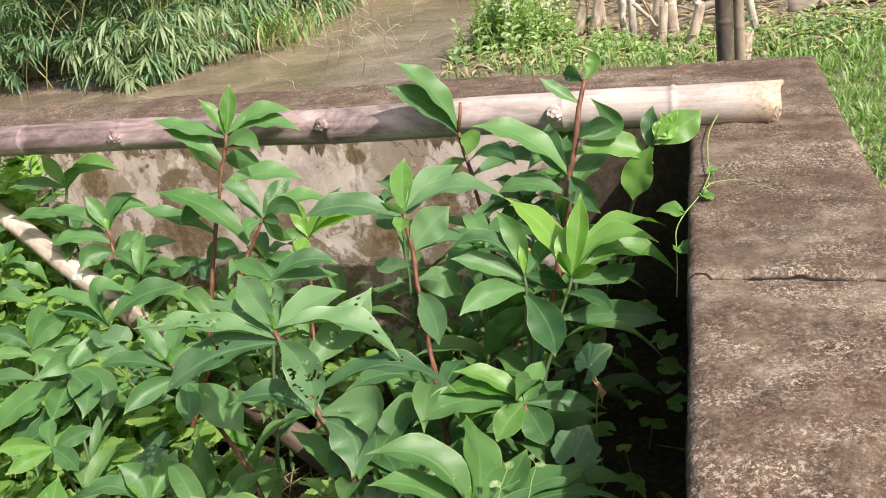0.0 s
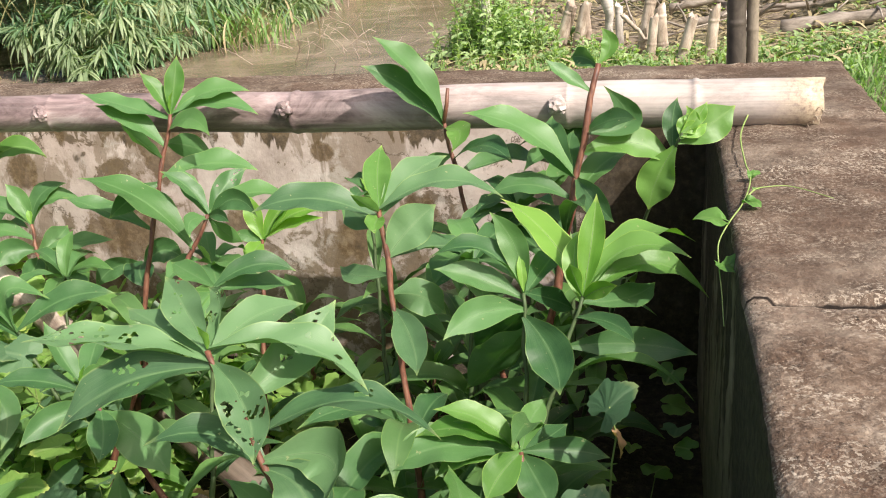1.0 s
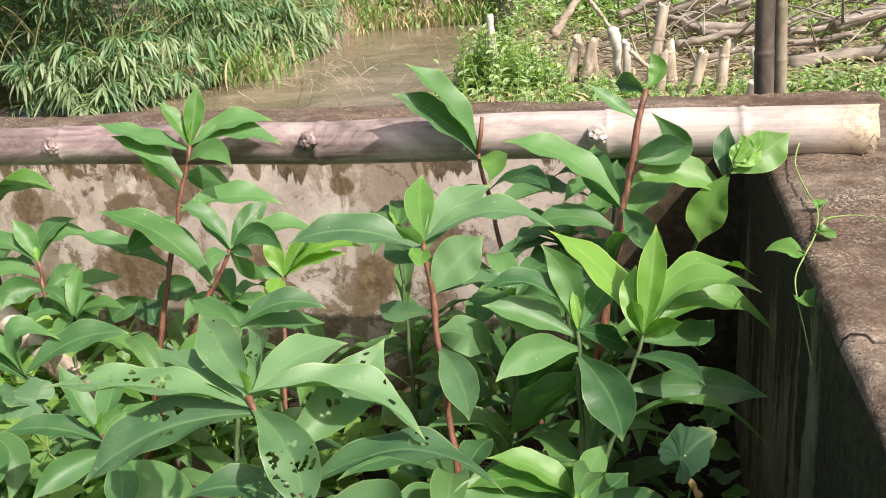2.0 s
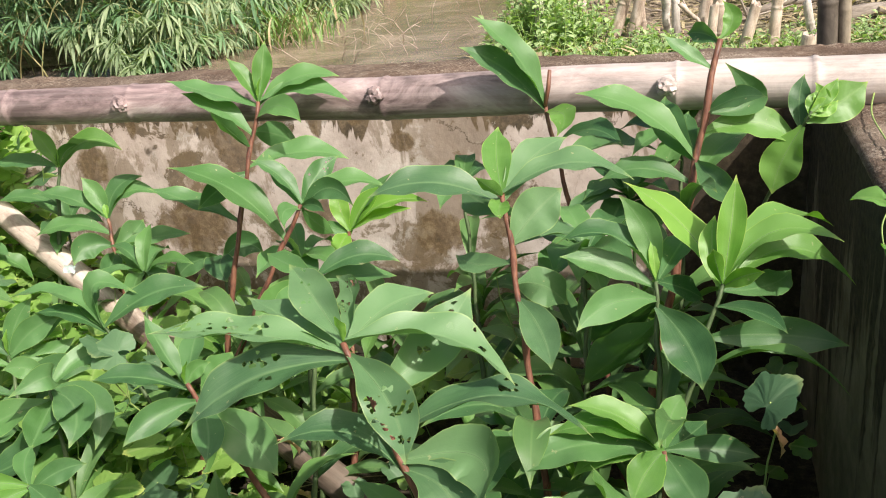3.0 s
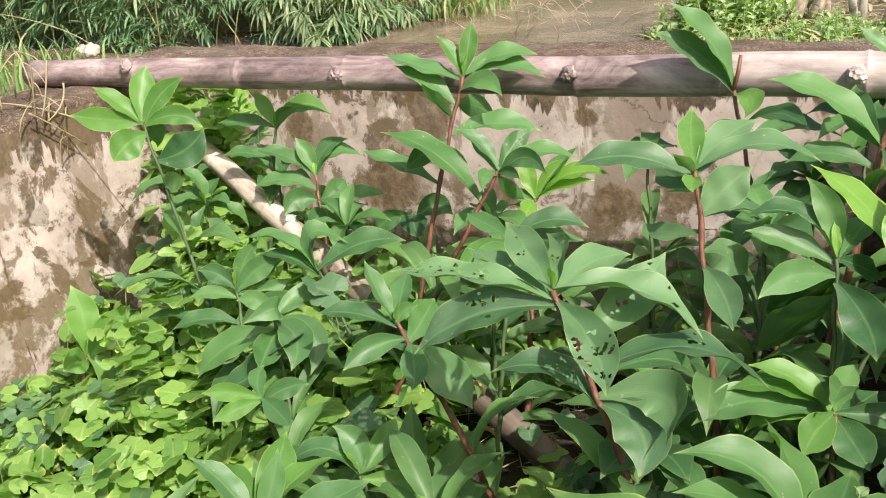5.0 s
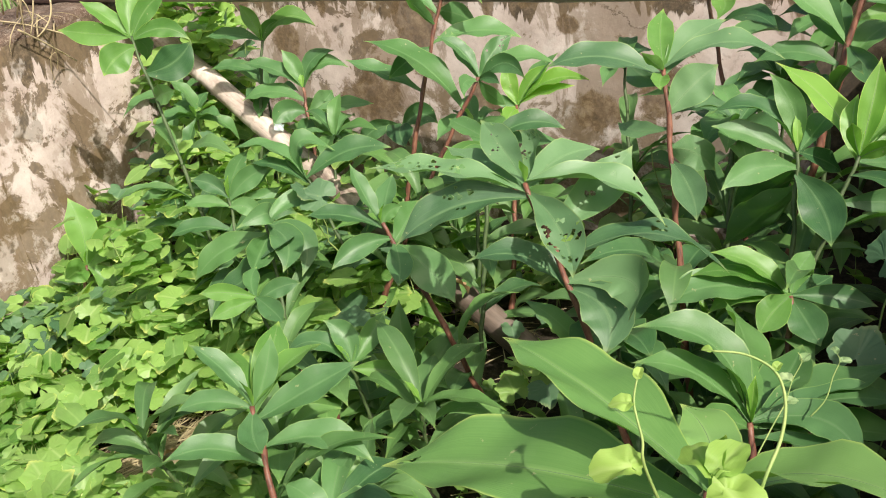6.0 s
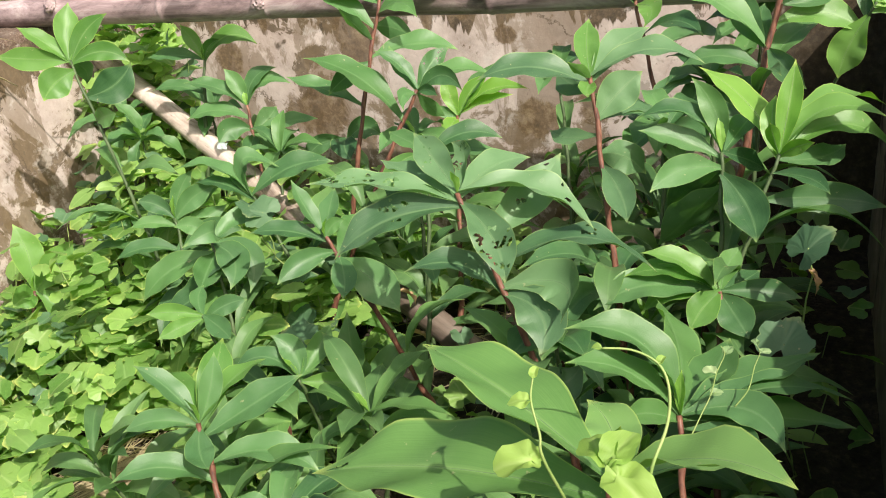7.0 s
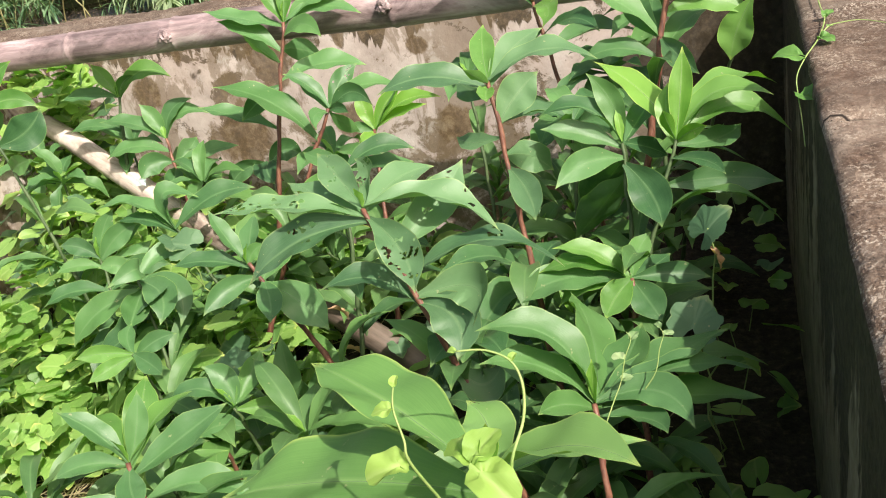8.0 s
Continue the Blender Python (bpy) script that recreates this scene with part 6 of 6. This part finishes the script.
def wood_pile():
    rnd = random.Random(77)
    for a, b, r in (((-0.05, 7.2, 0.60), (1.0, 7.1, 0.56), 0.045), ((0.02, 6.6, 0.46), (0.62, 6.6, 0.55), 0.032), ((0.56, 6.3, 0.46), (1.7, 6.2, 0.56), 0.052),
                    ((-0.25, 7.6, 0.62), (0.75, 7.7, 0.98), 0.036), ((-0.50, 7.4, 0.68), (0.20, 7.6, 0.90), 0.030), ((0.45, 6.8, 0.50), (1.2, 6.7, 0.58), 0.026),
                    ((0.20, 8.2, 0.62), (1.9, 8.2, 0.78), 0.055), ((0.75, 8.6, 0.70), (2.3, 8.5, 0.90), 0.062), ((-0.10, 6.95, 0.52), (0.75, 7.0, 0.66), 0.030),
                    ((0.48, 5.4, 0.44), (1.1, 5.5, 0.47), 0.011), ((0.9, 6.9, 0.60), (2.3, 7.3, 0.80), 0.050), ((-0.3, 8.0, 0.70), (1.0, 8.2, 1.10), 0.040),
                    ((0.3, 7.0, 0.50), (-0.25, 7.3, 0.72), 0.034), ((1.0, 9.0, 1.00), (3.2, 9.4, 1.40), 0.08)):
        log(a, b, r, rnd.randint(1, 999))
    for _ in range(26):
        x, y = rnd.uniform(-0.3, 3.2), rnd.uniform(6.6, 10.0)
        a = rnd.gauss(0.0, 0.5)
        ln = rnd.uniform(0.7, 2.0)
        z = ground_z(x, y) + rnd.uniform(0.02, 0.22)
        q = (x + math.cos(a) * ln, y + math.sin(a) * ln * 0.6)
        log((x, y, z), (q[0], q[1], max(ground_z(*q) + 0.03, z + rnd.uniform(-0.05, 0.4))), rnd.uniform(0.018, 0.05), rnd.randint(1, 999))
    log((-0.92, 6.9, 0.62), (-0.66, 6.95, 0.98), 0.036, 5, STAKE, "pale bamboo length leaning on the bank fence")
    log((-0.68, 6.1, 1.00), (-0.48, 6.05, 0.74), 0.018, 6, STAKE, "pale bamboo length leaning on the bank fence")
    log((-0.37, 5.9, 0.64), (-0.18, 5.85, 0.45), 0.016, 8, STAKE, "short pale bamboo length between the stakes")
    log((-1.215, 6.14, 0.40), (-1.225, 6.12, 0.86), 0.042, 9, STAKE_GREY, "pale dead stump at the water edge")
    heap = Heap()
    for _ in range(260):
        x, y = rnd.uniform(-0.6, 3.0), rnd.uniform(6.2, 9.2)
        p = Vector((x, y, ground_z(x, y) + rnd.uniform(0.02, 0.25)))
        q = p + Vector((rnd.uniform(-0.5, 0.5), rnd.uniform(-0.3, 0.3), rnd.uniform(-0.05, 0.3)))
        heap.add(*tube([p, (p + q) / 2 + Vector((0, 0, rnd.uniform(-0.03, 0.05))), q], [0.010, 0.007, 0.004], 5))
    tagged(new("brushwood", heap.mesh("brushwood", LOG)), "tangle of thin dry twigs on the bank", "twigs", kind="stuff")


wood_pile()


def grass_patch(label, x0, x1, y0, y1, n, h, seed, lean=0.5, wide=(0.006, 0.014)):
    rnd = random.Random(seed)
    heap = Heap()
    for _ in range(n):
        x, y = rnd.uniform(x0, x1), rnd.uniform(y0, y1)
        edge = min(x - x0 if x0 > 0.5 or x0 < 0 else 1.0, x1 - x, y - y0, y1 - y)
        if rnd.random() > edge / 0.7 + 0.3 * fbm(x, y, seed, 1.5):
            continue
        p = Vector((x, y, ground_z(x, y) - 0.005))
        a = rnd.uniform(0, 6.28)
        ln = h * rnd.uniform(0.5, 1.3)
        q = p + Vector((math.cos(a) * ln * lean, math.sin(a) * ln * lean, ln))
        heap.add(*blade(p, q, rnd.uniform(*wide), 0.16, 0, 0.3, 3, 3, (0.45, 0.8)))
    tagged(new("grass", heap.mesh("grass", GRASS)), label, "grass", kind="stuff")


grass_patch("short green grass beside the wall", 0.37, 2.9, 0.0, 6.0, 64000, 0.027, 51, 1.1, (0.004, 0.009))
grass_patch("green grass on the bank behind the wall", -1.5, 2.0, 3.1, 5.8, 5000, 0.08, 52)
grass_patch("tall green grass at the wall corner", -4.2, -2.9, 2.0, 3.5, 1500, 0.15, 53)


def water_twigs():
    rnd = random.Random(61)
    heap = Heap()
    for k in range(80):
        x, y = rnd.gauss(-2.95, 0.45), rnd.gauss(7.3, 0.8)
        if k % 8 == 0:
            x, y = rnd.uniform(-3.6, -1.9), rnd.uniform(5.2, 9.5)
        p = Vector((x, y, WATER_Z - 0.03))
        q = p + Vector((rnd.uniform(-0.25, 0.25), rnd.uniform(-0.2, 0.2), rnd.uniform(0.03, 0.24)))
        heap.add(*tube([p, (p + q) / 2 + Vector((rnd.uniform(-0.04, 0.04), 0, 0.03)), q], [0.0028, 0.002, 0.001], 4))
    tagged(new("dead_twigs", heap.mesh("dead_twigs", STAKE)), "pale bare dead twigs standing out of the water", "twigs", kind="stuff")


water_twigs()


def wood_litter():
    """Leaf litter and chips scattered on the bank."""
    rnd = random.Random(63)
    heap = Heap()
    for _ in range(2600):
        x, y = rnd.uniform(-1.5, 2.6), rnd.uniform(5.2, 9.0)
        p = Vector((x, y, ground_z(x, y) + 0.015))
        a = rnd.uniform(0, 6.28)
        heap.add(*blade(p, p + Vector((math.cos(a), math.sin(a), rnd.uniform(-0.1, 0.3))) * rnd.uniform(0.06, 0.2), 0.022, 0.1, 0, 0.3, 3, 3))
    tagged(new("leaf_litter", heap.mesh("leaf_litter", DRY)), "dry bamboo leaf litter on the bank", "litter", kind="stuff")


wood_litter()

# ---- small things on and near the walls ----


def heart(at, size, way, nrm_up, rnd):
    """A thin heart-shaped creeper leaf."""
    at, way = Vector(at), Vector(way).normalized()
    up = Vector(nrm_up)
    s = way.cross(up).normalized()
    n = s.cross(way)
    verts, uvs, faces = [at], [(0.0, 0.5)], []
    m, rings = 26, (0.35, 0.7, 1.0)
    ph, curl = rnd.uniform(0, 6), rnd.uniform(0.2, 0.6)
    for ring in rings:
        for i in range(m + 1):
            a = math.pi * (2 * i / m - 1)
            r = size * (0.50 + 0.36 * abs(math.cos(a / 2)) ** 3 - 0.12 * (1 - abs(math.cos(a / 2))) + 0.035 * math.sin(5 * a + ph) + 0.02 * math.sin(11 * a)) * ring
            x, y = math.cos(a) * r + size * 0.12, math.sin(a) * r * 0.78
            h = curl * abs(y) - 0.42 * x * abs(x) / size + 0.11 * size * ring * math.sin(3.2 * a + ph) + 0.14 * size * fbm(x / size, y / size, ph, 3.0)
            verts.append(at + way * x + s * y + n * h)
            uvs.append((min(1.0, 0.2 + x / size * 0.6), 0.5 + 0.5 * y / size))
    w = m + 1
    for i in range(m):
        faces.append((0, i + 1, i + 2))
        for k in range(len(rings) - 1):
            p = 1 + k * w + i
            faces.append((p, p + w, p + w + 1, p + 1))
    return verts, faces, uvs


def vine(points, leaves, label, r=0.0022, mat=LEAF_GOURD, seed=1):
    """A trailing shoot through the points, with heart leaves: (point index, size, azimuth, elevation)."""
    rnd = random.Random(seed)
    p0 = Vector(points[0])
    pts = []
    for i in range(len(points) - 1):
        a, b = Vector(points[i]), Vector(points[i + 1])
        z = Vector(points[max(0, i - 1)])
        c = Vector(points[min(len(points) - 1, i + 2)])
        for k in range(6):
            u = k / 6
            q = 0.5 * ((2 * a) + (b - z) * u + (2 * z - 5 * a + 4 * b - c) * u * u + (3 * a - z - 3 * b + c) * u ** 3)
            pts.append(q - p0)
    pts.append(Vector(points[-1]) - p0)
    root = empty("vine", p0, label, "vine")
    v, f = tube(pts, [r * (1.1 - 0.6 * k / len(pts)) for k in range(len(pts))], 6)
    part("stem", mesh_from("vine_stem", v, f, VINE), root)
    for i, size, az, el in leaves:
        a, e = radians(az), radians(el)
        way = Vector((math.cos(a) * math.cos(e), math.sin(a) * math.cos(e), math.sin(e)))
        at = Vector(points[i]) - p0 + way * size * 0.25
        v, f, u = heart(at, size * (0.85 if mat is LEAF_PALE and size > 0.02 else 1.0), way, (0.05, -0.25, 1), rnd)
        part("leaf", mesh_from("vine_leaf", v, f, mat, u), root)
    return root


vine(((0.047, 2.270, 0.950), (0.023, 2.145, 0.938), (0.019, 1.966, 0.936), (0.021, 1.876, 0.936), (0.002, 1.758, 0.936), (-0.027, 1.662, 0.934), (-0.042, 1.635, 0.912), (-0.042, 1.608, 0.888), (-0.040, 1.552, 0.870), (-0.040, 1.478, 0.852)),
     ((3, 0.022, 60, 25), (4, 0.024, -40, 10), (5, 0.042, 170, 20), (7, 0.046, -40, 5)), "thin creeper shoot trailing over the wall edge", 0.0016, LEAF_FRESH, 3)
vine(((0.002, 1.758, 0.936), (0.020, 1.795, 0.942), (0.040, 1.812, 0.942), (0.082, 1.820, 0.940), (0.140, 1.780, 0.934)), ((1, 0.012, 60, 10),), "thin curling tendril lying on the wall top", 0.0013, LEAF_FRESH, 4)
vine(((-0.30, 0.60, 0.85), (-0.298, 0.54, 0.97), (-0.293, 0.525, 1.042), (-0.285, 0.548, 1.067), (-0.285, 0.562, 1.087), (-0.293, 0.570, 1.102), (-0.311, 0.572, 1.110), (-0.331, 0.568, 1.112)),
     ((7, 0.006, 180, 10), (5, 0.006, 60, 40), (1, 0.032, -20, 10), (1, 0.030, 200, 5)), "pale green creeper shoot with a curling tip", 0.0014, LEAF_PALE, 5)
vine(((-0.34, 0.58, 0.86), (-0.352, 0.54, 0.98), (-0.364, 0.518, 1.05), (-0.366, 0.521, 1.069), (-0.374, 0.533, 1.087), (-0.374, 0.542, 1.100)),
     ((5, 0.007, 80, 50), (4, 0.013, 200, 10), (2, 0.033, 195, 0), (1, 0.030, -80, 10)), "pale green creeper shoot with heart-shaped leaves", 0.0013, LEAF_PALE, 6)
vine(((-0.32, 0.57, 0.87), (-0.322, 0.54, 0.99), (-0.322, 0.525, 1.045)),
     ((2, 0.036, 120, 5), (2, 0.040, -35, -8), (1, 0.033, -110, 0), (2, 0.03, 60, 30)), "pale green creeper shoot with heart-shaped leaves", 0.0013, LEAF_PALE, 7)
vine(((-0.338, 1.073, 0.610), (-0.322, 1.103, 0.643), (-0.311, 1.121, 0.666), (-0.305, 1.139, 0.692), (-0.296, 1.153, 0.714), (-0.302, 1.159, 0.724)), ((2, 0.014, 20, 20), (3, 0.016, 170, 10), (4, 0.014, 60, 30)), "thin green tendril climbing through ginger leaves", 0.0011, LEAF_WEED, 8)
vine(((-0.278, 1.114, 0.656), (-0.262, 1.128, 0.677), (-0.256, 1.145, 0.703), (-0.250, 1.156, 0.720), (-0.254, 1.161, 0.728)), ((3, 0.012, 10, 20), (4, 0.011, 120, 20)), "thin green tendril climbing through ginger leaves", 0.001, LEAF_WEED, 9)



def paper_scrap(at, size, rot, mat, label):
    """A crumpled thin scrap."""
    rnd = random.Random(int(at[0] * 1000))
    n = 6
    verts = [(size * (i / n - 0.5) + rnd.uniform(-1, 1) * size * 0.06, size * 0.7 * (j / n - 0.5) + rnd.uniform(-1, 1) * size * 0.06,
              size * 0.22 * fbm(i * 0.5, j * 0.5, at[0], 1.3)) for j in range(n + 1) for i in range(n + 1)]
    faces = [(j * (n + 1) + i, j * (n + 1) + i + 1, (j + 1) * (n + 1) + i + 1, (j + 1) * (n + 1) + i) for j in range(n) for i in range(n)]
    ob = new("plastic_scrap", mesh_from("plastic_scrap", verts, faces, mat))
    ob.matrix_basis = pose(*at, *rot)
    return tagged(ob, label, "litter", "scraps among the plants")


scrap_mat = Mat("pale_plastic", 0.35)
scrap_mat.color(scrap_mat.ramp(scrap_mat.noise(scrap_mat.coords(), 40.0), [(0.3, (0.18, 0.24, 0.22)), (0.7, (0.34, 0.40, 0.35))]))
SCRAP = scrap_mat.m
paper_scrap((-1.60, 1.90, 0.70), 0.026, (50, 10, 20), SCRAP, "crumpled pale plastic scrap caught on leaves")
paper_scrap((-1.24, 2.10, 0.13), 0.022, (30, -20, 60), SCRAP, "small pale scrap lying among stems")


def gourd_vine(x, y, z, size, az, el, seed):
    """A long-stalked angular gourd leaf, dusty blue-green, sagging at the rim."""
    rnd = random.Random(seed)
    root = empty("gourd_vine", (x, y, SOIL), "dusty blue-green angular gourd leaf on a thin stalk", "vine", "gourd leaves among the gingers")
    top = Vector((0, 0, z - SOIL))
    pts = [bez(Vector((rnd.uniform(-0.08, 0.08), rnd.uniform(0, 0.1), 0)), Vector((rnd.uniform(-0.06, 0.06), 0.05, top.z * 0.6)), top, k / 10) for k in range(11)]
    v, f = tube(pts, [0.0024 - 0.0001 * k for k in range(11)], 6)
    part("stem", mesh_from("gourd_stem", v, f, VINE), root)
    verts, faces, uvs = lobed(top, size, radians(az), radians(22 + abs(el)), rnd, 4)
    part("leaf", mesh_from("gourd_leaf", verts, faces, LEAF_BLUE, uvs), root)


for k, row in enumerate((
    (-0.194, 1.455, 0.727, 0.090, 10, 30),
    (-0.222, 1.380, 0.588, 0.095, 10, 20),
    (-1.393, 1.713, 0.611, 0.100, -60, 10),
    (-1.455, 1.604, 0.523, 0.105, -80, -5),
    (-1.254, 1.556, 0.309, 0.100, -80, -10),
    (-1.314, 1.646, 0.355, 0.100, -70, 5),
    (-1.023, 1.408, 0.295, 0.100, -60, 5),
    (-1.221, 1.499, 0.412, 0.100, -60, 0),
    (-1.945, 1.966, 0.511, 0.090, -60, 10),
    (-1.423, 1.727, 0.607, 0.100, -60, 10),
    (-2.029, 2.154, 0.551, 0.085, -50, 0),
    (-0.672, 1.977, 0.670, 0.070, -60, 10),
    (-2.337, 2.358, 0.676, 0.080, -50, 0))):
    gourd_vine(*row, 300 + k)


def stone(at, size, mat, label, seed):
    bm = bmesh.new()
    bmesh.ops.create_icosphere(bm, subdivisions=3, radius=1.0)
    for q in bm.verts:
        k = 1 + 0.35 * fbm(q.co.x + seed, q.co.y, q.co.z, 1.1) + 0.08 * fbm(q.co.x, q.co.y, q.co.z + seed, 5.0)
        q.co = Vector((q.co.x * size[0], q.co.y * size[1], max(-0.75, q.co.z) * size[2])) * k
    me = bpy.data.meshes.new("stone")
    bm.to_mesh(me)
    bm.free()
    me.materials.append(mat)
    ob = new("stone", me)
    ob.location = at
    tagged(ob, label, "stone")


def stone_material():
    m = Mat("pale_stone", 0.85, 0.3)
    co = m.coords()
    m.color(m.ramp(m.noise(co, 30.0, 6.0, 0.7), [(0.3, (0.20, 0.17, 0.13)), (0.5, (0.44, 0.39, 0.32)), (0.72, (0.62, 0.57, 0.50))]))
    m.bump(m.noise(co, 80.0), 0.6, 0.006)
    return m.m


ROCK = stone_material()
stone((-3.084, 2.842, 0.930), (0.035, 0.03, 0.03), ROCK, "rough pale stone lying on the wall corner", 1)
stone((-3.154, 2.872, 0.925), (0.025, 0.025, 0.022), ROCK, "small pale stone lying on the wall corner", 5)
stone((-0.02, 4.6, 0.47), (0.07, 0.05, 0.05), ROCK, "whitish stone on the grassy bank", 9)



def dry_grass_stalk():
    rnd = random.Random(71)
    heap = Heap()
    for a, b, c in (((-2.62, 2.10, 0.93), (-2.52, 2.06, 1.06), (-2.56, 2.1, 0.90)), ((-2.66, 2.16, 0.93), (-2.6, 2.15, 1.16), (-2.6, 2.0, 1.03)),
                    ((-2.75, 2.05, 0.93), (-2.5, 2.02, 0.96), (-2.2, 2.12, 0.80)), ((-2.72, 2.14, 0.93), (-2.62, 2.1, 1.2), (-2.54, 2.05, 0.98)),
                    ((-2.6, 1.98, 0.93), (-2.6, 2.0, 1.1), (-2.68, 1.95, 1.22)),
                    ((-2.460, 1.997, 1.058), (-2.460, 1.979, 0.967), (-2.460, 1.969, 0.913)),
                    ((-2.460, 2.096, 0.986), (-2.460, 2.091, 0.921), (-2.460, 2.009, 0.896)),
                    ((-2.460, 1.950, 0.934), (-2.460, 2.042, 0.867), (-2.460, 2.126, 0.790)),
                    ((-2.460, 2.057, 1.060), (-2.460, 2.023, 0.955), (-2.460, 1.990, 0.912))):
        a, b, c = Vector(a), Vector(b), Vector(c)
        pts = [bez(a, b, c, k / 12) for k in range(13)]
        heap.add(*tube(pts, [0.0032 - 0.0001 * k for k in range(13)], 5))
        for k in (4, 7, 10):
            d = Vector((rnd.uniform(-1, 1), rnd.uniform(-1, 1), rnd.uniform(-0.6, 0.5))).normalized() * 0.12
            heap.add(*blade(pts[k], pts[k] + d, 0.006, 0.15, 0, 0.3, 4, 3, (0.4, 0.8)))
    tagged(new("dry_grass", heap.mesh("dry_grass", DRY)), "straw-yellow dry grass stalks hanging over the wall", "grass")


dry_grass_stalk()


def dead_leaf(a, b, width, seed):
    """A curled brown dead leaf caught between stems."""
    v, f, u = blade((0, 0, 0), Vector(b) - Vector(a), width, 0.25, 0.6, 0.75, 10, 7, "ginger", 0.3, 0.8)
    ob = new("dead_leaf", mesh_from("dead_leaf", v, f, DEAD, u))
    ob.location = a
    tagged(ob, "curled brown dead leaf caught among the stems", "leaf", "dead leaves among the gingers")


DEAD = leaf_material("dead_leaf", (0.22, 0.12, 0.055), (0.48, 0.31, 0.18), (0.45, 0.34, 0.2), 0.25, 0.6)
for k, row in enumerate((
    ((-0.197, 1.470, 0.687), (-0.179, 1.446, 0.644), 0.022),
    ((-1.111, 1.775, 0.382), (-1.066, 1.779, 0.344), 0.030),
    ((-0.560, 1.200, 0.521), (-0.549, 1.217, 0.539), 0.020),
    ((-0.486, 1.602, 0.452), (-0.497, 1.590, 0.432), 0.022),
    ((-1.379, 1.504, 0.233), (-1.413, 1.492, 0.253), 0.030),
    ((-1.638, 1.262, 0.136), (-1.607, 1.293, 0.131), 0.025),
    ((-0.390, 1.907, 0.764), (-0.377, 1.897, 0.724), 0.025),
    ((-1.039, 1.656, 0.345), (-0.989, 1.663, 0.315), 0.030))):
    dead_leaf(*row, k)
